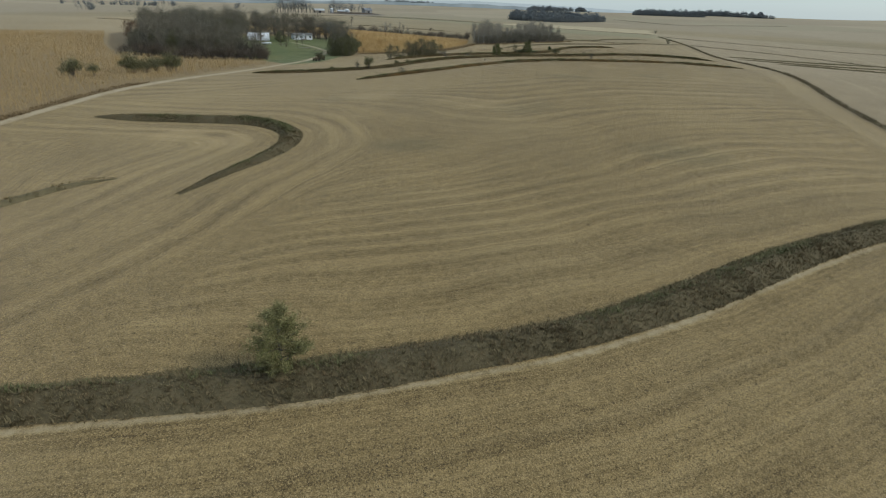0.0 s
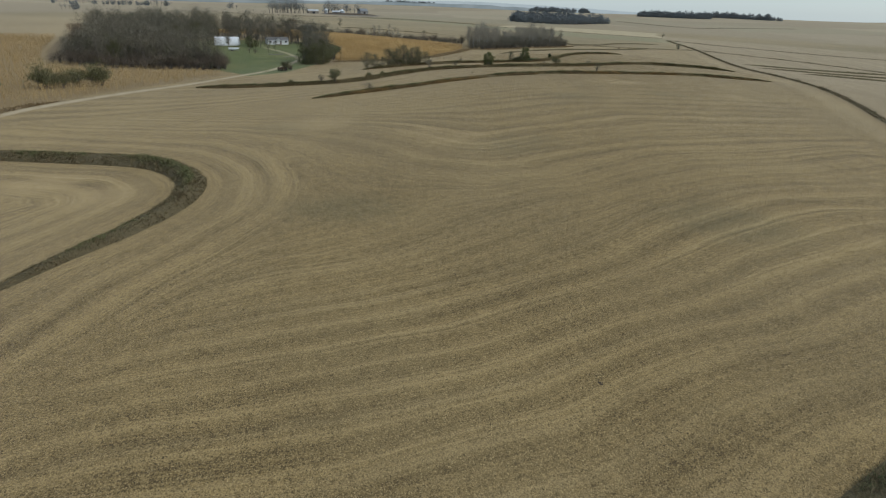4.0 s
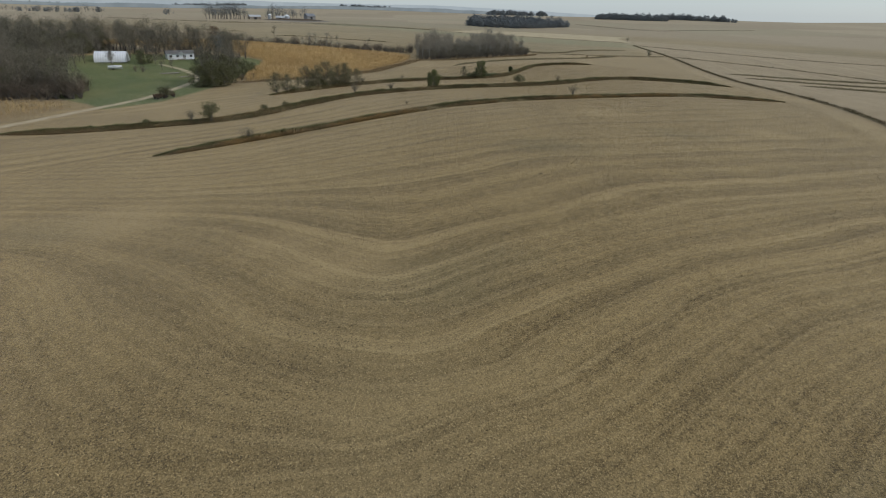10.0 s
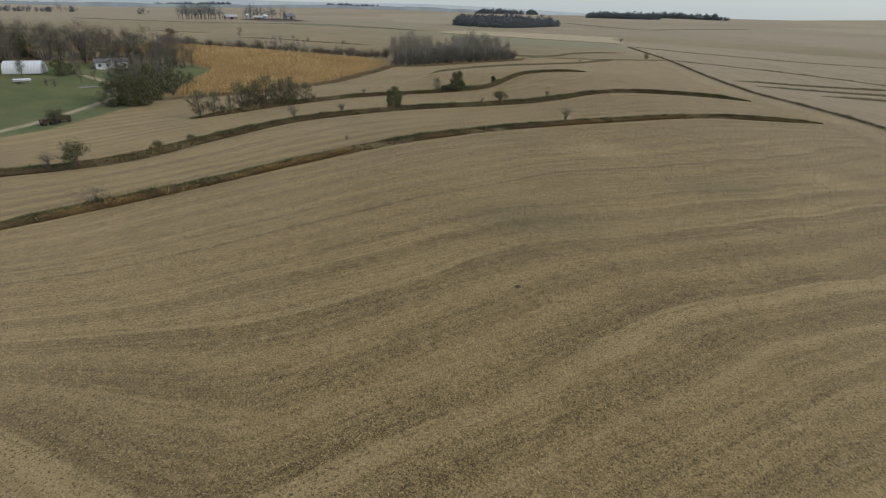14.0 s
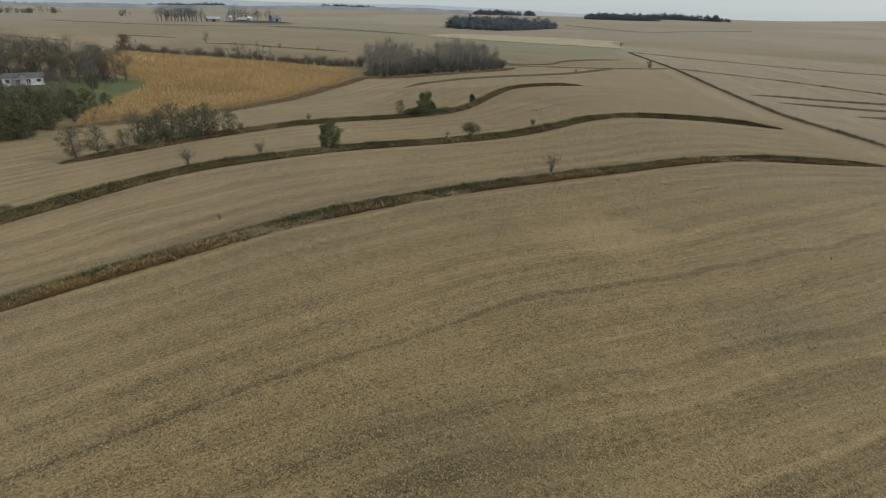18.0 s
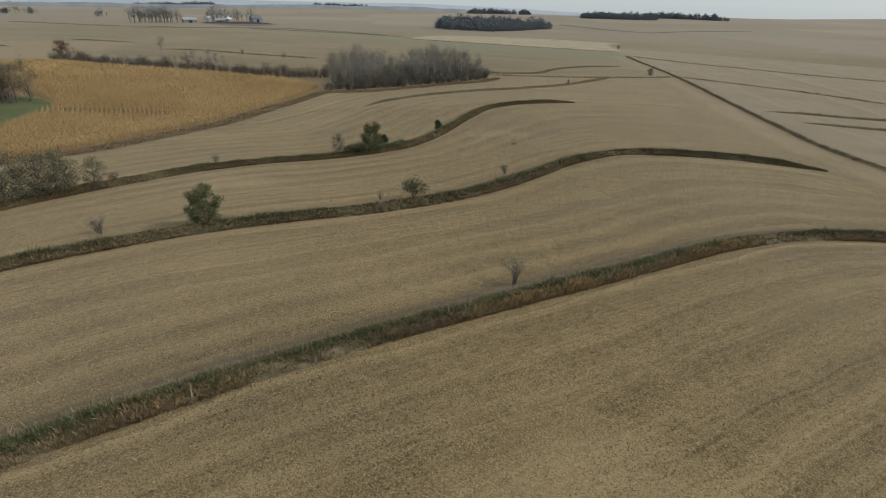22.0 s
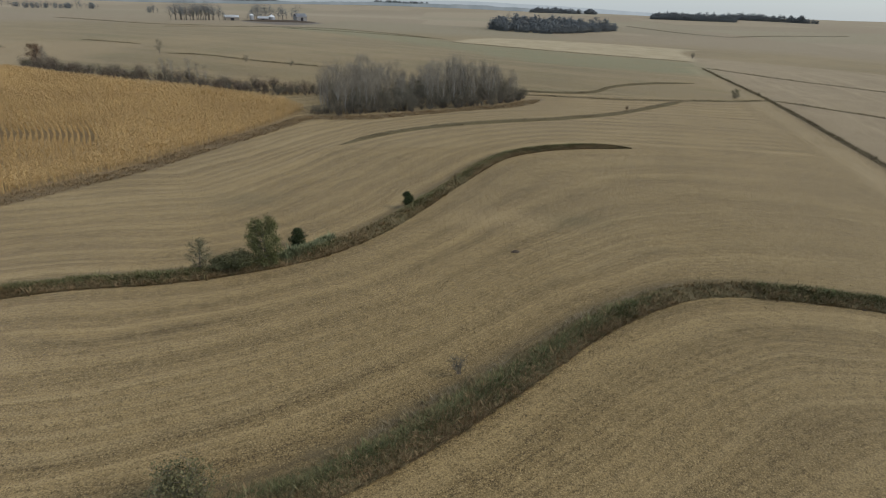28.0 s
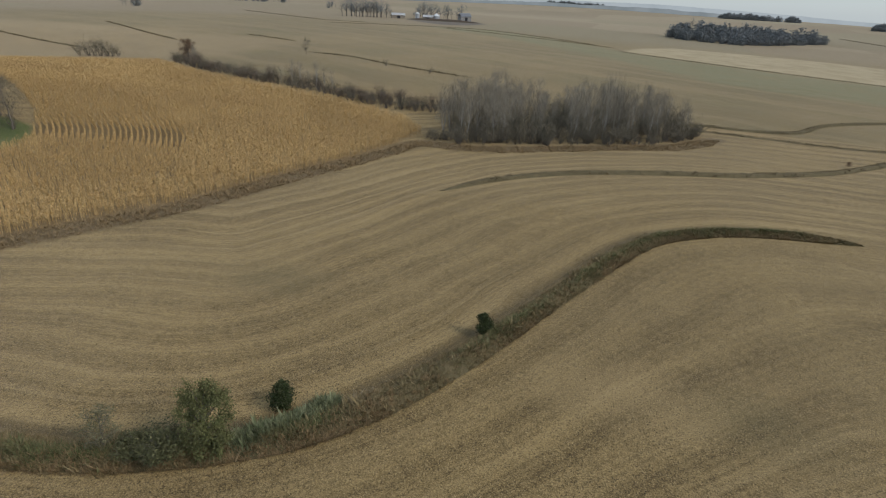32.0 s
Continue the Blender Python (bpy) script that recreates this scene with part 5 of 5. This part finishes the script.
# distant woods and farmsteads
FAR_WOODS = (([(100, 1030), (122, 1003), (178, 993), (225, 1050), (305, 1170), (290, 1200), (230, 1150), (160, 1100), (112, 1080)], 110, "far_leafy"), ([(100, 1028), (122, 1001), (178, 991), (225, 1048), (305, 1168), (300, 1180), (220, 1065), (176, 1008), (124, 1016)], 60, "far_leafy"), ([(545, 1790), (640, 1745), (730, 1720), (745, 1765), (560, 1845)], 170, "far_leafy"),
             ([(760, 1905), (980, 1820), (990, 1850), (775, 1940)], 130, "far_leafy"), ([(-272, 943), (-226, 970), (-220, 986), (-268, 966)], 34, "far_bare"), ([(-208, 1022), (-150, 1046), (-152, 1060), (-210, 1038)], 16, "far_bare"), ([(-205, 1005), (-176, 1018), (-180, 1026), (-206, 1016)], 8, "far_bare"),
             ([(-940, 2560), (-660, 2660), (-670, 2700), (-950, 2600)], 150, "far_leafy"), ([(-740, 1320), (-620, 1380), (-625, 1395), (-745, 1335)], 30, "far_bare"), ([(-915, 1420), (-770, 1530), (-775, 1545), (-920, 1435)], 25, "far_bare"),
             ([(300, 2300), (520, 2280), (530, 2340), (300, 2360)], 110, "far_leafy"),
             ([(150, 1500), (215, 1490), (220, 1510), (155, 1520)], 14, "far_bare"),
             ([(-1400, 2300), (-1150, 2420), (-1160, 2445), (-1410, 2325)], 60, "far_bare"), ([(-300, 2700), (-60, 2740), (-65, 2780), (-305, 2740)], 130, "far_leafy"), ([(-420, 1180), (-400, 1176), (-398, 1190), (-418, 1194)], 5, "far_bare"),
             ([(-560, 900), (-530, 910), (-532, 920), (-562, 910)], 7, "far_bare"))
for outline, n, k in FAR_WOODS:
    thicket("distant_wood", [("far_leafy" if k == "far_bare" and n not in (34, 16, 8) and random.random() < 0.3 else k, *p, random.uniform(0.6, 1.15) * (1.4 if n in (34, 16) else 0.62 + 0.6 * min(1.0, float(area_distance(p[0], p[1], outline)) / 14))) for p in inside_pick(outline, n, 4.0, n)], "distant wood of bare and dark trees, haze painted in as grey")


def far_ridge(radius, colours, up, uneven, seed):
    """A long low ridge of the distance in painted haze colour, uneven with woods, all round the place."""
    rng = np.random.default_rng(seed)
    a = np.linspace(0, 2 * math.pi, 900, endpoint=False)
    lump = sum(np.sin(a * k + rng.uniform(0, 6.3)) / k**0.6 for k in (5, 11, 23, 41, 77, 130))
    lump = np.clip(lump, -1.0, 1.6) * uneven + rng.uniform(0, 0.25, len(a)) * uneven
    x, y = np.sin(a) * radius, 250 + np.cos(a) * radius
    turn = np.where(a > math.pi, a - 2 * math.pi, a)
    side = np.clip(turn / 0.7, 0, 1)
    top = 28 + up + lump - 62 * side * side * (3 - 2 * side)     # falls away to the east
    verts = [(*p, -60.0) for p in zip(x, y)] + list(zip(x, y, top))
    n = len(a)
    # no lamp: emission gives the ridge a flat haze tint
    m, t, s, link = mat("haze_glow")
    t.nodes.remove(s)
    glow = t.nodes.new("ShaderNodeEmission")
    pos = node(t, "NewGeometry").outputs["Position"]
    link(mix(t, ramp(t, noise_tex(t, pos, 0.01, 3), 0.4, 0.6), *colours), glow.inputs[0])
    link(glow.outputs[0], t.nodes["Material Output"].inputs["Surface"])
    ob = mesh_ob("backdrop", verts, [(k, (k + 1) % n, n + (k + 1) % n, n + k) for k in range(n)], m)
    return tagged(ob, "glowing backdrop of ridges and woods with painted blue-grey haze", "backdrop", kind="structure")


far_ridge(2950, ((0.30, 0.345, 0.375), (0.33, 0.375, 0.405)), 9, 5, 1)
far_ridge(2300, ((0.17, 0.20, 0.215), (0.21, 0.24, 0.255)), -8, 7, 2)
for m_list in MODELS.values():
    for ob in m_list:
        for o in [*ob.children_recursive, ob]:
            bpy.data.objects.remove(o)


# ---- farm buildings ----
def quonset(m, length, radius, label):
    """An arched sheet-metal barn with ribbed skin, end walls and a sliding door."""
    top = empty("quonset_barn", m, label, "barn")
    bm = bmesh.new()
    seg, ribs = 18, int(length / 0.9)
    rings = []
    for i in range(ribs * 2 + 1):
        r = radius * (1.0 if i % 2 else 1.012)
        x = -length / 2 + length * i / (ribs * 2)
        rings.append([bm.verts.new((x, math.cos(a) * r, max(0.0, math.sin(a)) * r * 0.95)) for a in np.linspace(0, math.pi, seg + 1)])
    for a, b in zip(rings[:-1], rings[1:]):
        for j in range(seg):
            bm.faces.new((a[j], b[j], b[j + 1], a[j + 1]))
    part("arched_roof", bm, WHITE, top)
    for k, s in enumerate((-1, 1)):
        bm = bmesh.new()
        x = s * (length / 2 - 0.15)
        vs = [bm.verts.new((x, math.cos(a) * radius * 0.985, max(0.0, math.sin(a)) * radius * 0.93)) for a in np.linspace(0, math.pi, seg + 1)]
        bm.faces.new(vs)
        bmesh.ops.solidify(bm, geom=bm.faces[:], thickness=0.12)
        part("end_wall", bm, WHITE, top)
        bm = bmesh.new()
        box(bm, 0.1, 3.2, 3.0, pose(s * (length / 2 - 0.02), 0, 1.5), 0.02)
        part("door", bm, STEEL, top, "grey sliding door")
    return top


def house(m, length, depth, wall_h, label, wall_mat=None, roof_mat=None, windows=4):
    """A low gabled house: walls, roof, windows with frames, door and chimney."""
    wall_mat, roof_mat = wall_mat or WHITE, roof_mat or ROOF_GREY
    top = empty("house", m, label, "house")
    bm = bmesh.new()
    box(bm, length, depth, wall_h, pose(0, 0, wall_h / 2 - 0.05))
    part("wall", bm, wall_mat, top)
    rise = depth * 0.2
    bm = bmesh.new()
    v = [bm.verts.new(p) for p in ((-length / 2 - 0.4, -depth / 2 - 0.4, wall_h - 0.1), (length / 2 + 0.4, -depth / 2 - 0.4, wall_h - 0.1), (length / 2 + 0.4, 0, wall_h + rise), (-length / 2 - 0.4, 0, wall_h + rise),
                                   (-length / 2 - 0.4, depth / 2 + 0.4, wall_h - 0.1), (length / 2 + 0.4, depth / 2 + 0.4, wall_h - 0.1))]
    bm.faces.new((v[0], v[1], v[2], v[3]))
    bm.faces.new((v[3], v[2], v[5], v[4]))
    bmesh.ops.solidify(bm, geom=bm.faces[:], thickness=-0.18)
    part("roof", bm, roof_mat, top)
    for s in (-1, 1):
        bm = bmesh.new()
        a = [bm.verts.new((s * length / 2 * 0.995, y, z)) for y, z in ((-depth / 2, wall_h - 0.1), (depth / 2, wall_h - 0.1), (0, wall_h + rise - 0.1))]
        bm.faces.new(a)
        bmesh.ops.solidify(bm, geom=bm.faces[:], thickness=0.1)
        part("gable", bm, wall_mat, top)
    for s in (-1, 1):
        for k in range(windows):
            x = -length / 2 + length * (k + 0.5) / windows
            bm = bmesh.new()
            box(bm, 1.3, 0.08, 1.1, pose(x, s * (depth / 2 + 0.03), wall_h * 0.58), 0.02)
            w = part("window", bm, WHITE, top)
            bm = bmesh.new()
            box(bm, 1.1, 0.06, 0.9, pose(x, s * (depth / 2 + 0.06), wall_h * 0.58))
            part("pane", bm, DARK, w)
    bm = bmesh.new()
    box(bm, 0.95, 0.08, 2.0, pose(length * 0.12, -depth / 2 - 0.04, 1.0), 0.02)
    part("door", bm, BOARD, top)
    return top


def at(x, y, turn=0.0, lift=0.0):
    return pose(x, y, gz(x, y) + lift, 0, 0, turn)


quonset(at(-111.5, 348.6, 14), 12.0, 4.3, "white arched sheet-metal barn beside the grove")


def mobile_home():
    top = house(at(-91.5, 370.5, 30), 11.5, 6.0, 2.6, "low white house with grey roof and porch gable")
    bm = bmesh.new()
    v = [bm.verts.new(p) for p in ((-1.6, -3.9, 2.6), (1.6, -3.9, 2.6), (0, -3.9, 3.7), (-1.6, 0, 2.6), (1.6, 0, 2.6), (0, 0, 3.75))]
    for f in ((0, 2, 5, 3), (1, 4, 5, 2)):
        bm.faces.new([v[k] for k in f])
    bmesh.ops.solidify(bm, geom=bm.faces[:], thickness=0.12)
    part("porch_roof", bm, ROOF_GREY, top)
    bm = bmesh.new()
    bm.faces.new([bm.verts.new(p) for p in ((-1.45, -3.75, 2.55), (1.45, -3.75, 2.55), (0, -3.75, 3.55))])
    bmesh.ops.solidify(bm, geom=bm.faces[:], thickness=0.1)
    part("porch_gable", bm, WHITE, top)
    for x in (-1.4, 1.4):
        bm = bmesh.new()
        box(bm, 0.14, 0.14, 2.6, pose(x, -3.75, 1.3), 0.02)
        part("porch_post", bm, WHITE, top)
    bm = bmesh.new()
    box(bm, 3.4, 1.4, 0.35, pose(0, -3.6, 0.12), 0.03)
    part("porch_deck", bm, BOARD, top)


mobile_home()


def tyre(parent, x, y, r, w):
    bm = bmesh.new()
    bmesh.ops.create_cone(bm, cap_ends=True, segments=16, radius1=r, radius2=r, depth=w, matrix=pose(x, y, r, 90, 0, 0))
    bmesh.ops.bevel(bm, geom=[e for e in bm.edges if len(e.link_faces) == 2 and e.calc_face_angle(0) > 1], offset=0.06, segments=2, affect="EDGES")
    wheel = part("wheel", bm, DARK, parent)
    bm = bmesh.new()
    bmesh.ops.create_cone(bm, cap_ends=True, segments=12, radius1=r * 0.5, radius2=r * 0.5, depth=w * 1.06, matrix=pose(x, y, r, 90, 0, 0))
    part("rim", bm, RUST, wheel)


def old_wagon(m, label):
    """A rusty farm wagon: slatted box on a frame with four wheels and a drawbar."""
    top = empty("farm_wagon", m, label, "wagon")
    bm = bmesh.new()
    box(bm, 4.2, 2.0, 0.14, pose(0, 0, 0.95), 0.02)
    part("floor_frame", bm, RUST, top)
    for s in (-1, 1):
        for k in range(4):
            bm = bmesh.new()
            box(bm, 4.2, 0.05, 0.22, pose(0, s * 0.98, 1.15 + 0.27 * k), 0.01)
            part("side_slat", bm, RUST, top)
        for x in (-2.0, -0.7, 0.7, 2.0):
            bm = bmesh.new()
            box(bm, 0.08, 0.08, 1.2, pose(x, s * 1.04, 1.55), 0.01)
            part("stake", bm, RUST, top)
        for x in (-1.4, 1.4):
            tyre(top, x, s * 0.95, 0.45, 0.25)
    bm = bmesh.new()
    box(bm, 1.8, 0.1, 0.1, pose(2.9, 0, 0.6), 0.01)
    part("drawbar", bm, RUST, top)


old_wagon(at(-60.6, 269.0, 60) @ Matrix.Scale(0.72, 4), "rusty slatted farm wagon parked beside the gravel lane")
old_wagon(at(-59.2, 273.4, 40) @ Matrix.Scale(0.72, 4), "rusty farm wagon beside the bush at the gravel lane")
MODELS_LATE = shrub("overgrown_bush", 3.2, 99, "dark bush grown up between the parked wagons", TWIG, LEAF_DARK, 30, 0.8)
MODELS_LATE.matrix_world = at(-59.4, 270.6)


def boat(m, label):
    """A covered boat on a two-wheeled trailer."""
    top = empty("boat_trailer", m, label, "boat trailer")
    bm = bmesh.new()
    rings = []
    for x, w, z in ((-2.4, 0.85, 0.6), (-1.0, 0.95, 0.58), (0.6, 0.9, 0.6), (1.9, 0.5, 0.72), (2.6, 0.05, 0.95)):
        rings.append([bm.verts.new(p) for p in ((x, -w, 1.35), (x, -w * 0.8, z + 0.15), (x, 0, z), (x, w * 0.8, z + 0.15), (x, w, 1.35), (x, 0, 1.6))])
    for a, b in zip(rings[:-1], rings[1:]):
        for k in range(6):
            bm.faces.new((a[k], b[k], b[(k + 1) % 6], a[(k + 1) % 6]))
    bm.faces.new(rings[0])
    bm.faces.new(rings[-1][::-1])
    part("hull", bm, WHITE, top)
    bm = bmesh.new()
    for y in (-0.45, 0.45):
        box(bm, 5.2, 0.1, 0.1, pose(0.3, y, 0.5))
    box(bm, 0.1, 1.0, 0.1, pose(-1.0, 0, 0.5))
    part("trailer_frame", bm, STEEL, top)
    for y in (-0.95, 0.95):
        tyre(top, -0.8, y, 0.33, 0.18)


boat(at(-101.2, 328.5, 25), "white covered boat on a trailer parked on the lawn")


def plank_stack(m, rows, label):
    """Loose boards laid side by side on two bearers."""
    top = empty("plank_stack", m, label, "lumber")
    rnd = random.Random(3)
    for y in (-2.5, 2.5):
        bm = bmesh.new()
        box(bm, 3.0, 0.15, 0.15, pose(0, y, 0.06))
        part("bearer", bm, BOARD, top)
    for k in range(rows):
        bm = bmesh.new()
        box(bm, 0.26, rnd.uniform(5.5, 8.0), 0.06, pose(-1.4 + 0.29 * k, rnd.uniform(-0.5, 0.5), 0.17, 0, 0, rnd.uniform(-3, 3)), 0.008)
        part("plank", bm, BOARD, top)


plank_stack(at(-80, 328, -62), 10, "weathered pale boards stacked on the lawn")
plank_stack(at(-71, 322, -50), 5, "few weathered boards lying on the lawn")


def soil_heap(m, length, width, h, seed, label, name="soil_heap", material=None):
    """A lumpy mound."""
    rng = np.random.default_rng(seed)
    nx, ny = 28, 14
    verts, faces = [], []
    for j in range(ny + 1):
        for i in range(nx + 1):
            u, v = 2 * i / nx - 1, 2 * j / ny - 1
            r = max(0.0, 1 - u * u - v * v) ** 0.7
            verts.append((u * length / 2, v * width / 2, h * r * (1 + rng.normal(0, 0.12)) - 0.15))
    for j in range(ny):
        for i in range(nx):
            a = j * (nx + 1) + i
            faces.append((a, a + 1, a + nx + 2, a + nx + 1))
    ob = mesh_ob(name, verts, faces, material or SOIL, smooth=True)
    ob.matrix_world = m
    return tagged(ob, label, "heap")


soil_heap(at(77, 330.6, 20), 1.7, 1.1, 0.35, 1, "small dark burrow mound of dug soil in the stubble")
for i, (x, y, s) in enumerate(((79, 333.2, 0.4), (79.6, 334.6, 0.3), (80.4, 335.6, 0.35), (78.4, 332, 0.3), (81, 337, 0.25), (35.3, 173.5, 0.7), (45.8, 173.5, 0.5), (-4.7, 154.5, 0.5), (21.2, 76.1, 0.6), (34.6, 155.7, 0.4), (117, 317.6, 0.9), (114.5, 318.4, 0.5),
                                (8.5, 93.4, 0.5), (65.6, 193.6, 0.4), (20.1, 383.1, 0.5))):
    soil_heap(at(x, y, 40 * i), 1.3 * s, 0.9 * s, 0.35 * s, 10 + i, "small clump of dark dug soil in the stubble")


# ---- the farm on the far rise ----
def shed(m, length, depth, wall_h, rise, label, wall_mat, roof_mat, name="farm_shed"):
    """A gabled shed with a sliding door."""
    top = empty(name, m, label, "shed")
    bm = bmesh.new()
    box(bm, length, depth, wall_h, pose(0, 0, wall_h / 2 - 0.3))
    part("wall", bm, wall_mat, top)
    bm = bmesh.new()
    v = [bm.verts.new(p) for p in ((-length / 2 - 0.5, -depth / 2 - 0.5, wall_h - 0.5), (length / 2 + 0.5, -depth / 2 - 0.5, wall_h - 0.5), (length / 2 + 0.5, 0, wall_h + rise), (-length / 2 - 0.5, 0, wall_h + rise),
                                   (-length / 2 - 0.5, depth / 2 + 0.5, wall_h - 0.5), (length / 2 + 0.5, depth / 2 + 0.5, wall_h - 0.5))]
    bm.faces.new((v[0], v[1], v[2], v[3]))
    bm.faces.new((v[3], v[2], v[5], v[4]))
    bmesh.ops.solidify(bm, geom=bm.faces[:], thickness=-0.25)
    part("roof", bm, roof_mat, top)
    for s in (-1, 1):
        bm = bmesh.new()
        bm.faces.new([bm.verts.new((s * length / 2 * 0.99, y, z)) for y, z in ((-depth / 2, wall_h - 0.4), (depth / 2, wall_h - 0.4), (0, wall_h + rise - 0.2))])
        bmesh.ops.solidify(bm, geom=bm.faces[:], thickness=0.15)
        part("gable", bm, wall_mat, top)
    bm = bmesh.new()
    box(bm, length * 0.25, 0.2, wall_h * 0.75, pose(0, -depth / 2 - 0.08, wall_h * 0.37), 0.03)
    part("door", bm, DARK, top)


def grain_bin(m, r, h, label):
    """A round corrugated bin with a conical roof."""
    top = empty("grain_bin", m, label, "grain bin")
    bm = bmesh.new()
    for k in range(10):
        bmesh.ops.create_cone(bm, cap_ends=False, segments=24, radius1=r * (1.0 if k % 2 else 1.02), radius2=r * (1.02 if k % 2 else 1.0), depth=h / 10, matrix=pose(0, 0, h * (k + 0.5) / 10 - 0.2))
    part("wall", bm, STEEL, top)
    bm = bmesh.new()
    bmesh.ops.create_cone(bm, cap_ends=True, segments=24, radius1=r * 1.08, radius2=0.3, depth=r * 0.7, matrix=pose(0, 0, h + r * 0.33 - 0.2))
    part("roof", bm, WHITE, top)


shed(at(-212, 985, 30), 16, 9, 4.0, 2.2, "white farm shed on the far rise", BOARD, WHITE)
shed(at(-178, 1000, 10), 12, 8, 3.4, 2.0, "small white farm shed on the far rise", BOARD, WHITE)
shed(at(-140, 1030, 40), 14, 11, 6.0, 3.2, "tall grey barn with a pale roof on the far rise", ROOF_GREY, STEEL, "barn")
grain_bin(at(-170, 1008), 4.0, 5.0, "round steel grain bin with a white cone roof")
grain_bin(at(-196, 1010), 2.6, 6.0, "slim steel grain bin beside the sheds")
soil_heap(at(-158, 992, 15), 90, 20, 2.2, 40, "long dark feedlot heap below the far barn", "feedlot_heap")
shed(at(285, 1195, 20), 14, 9, 4.0, 2.4, "pale farm shed beside the distant wood", WHITE, ROOF_GREY)
shed(at(190, 1115, 60), 12, 8, 3.6, 2.2, "white farmhouse half hidden in the distant wood", WHITE, ROOF_GREY)
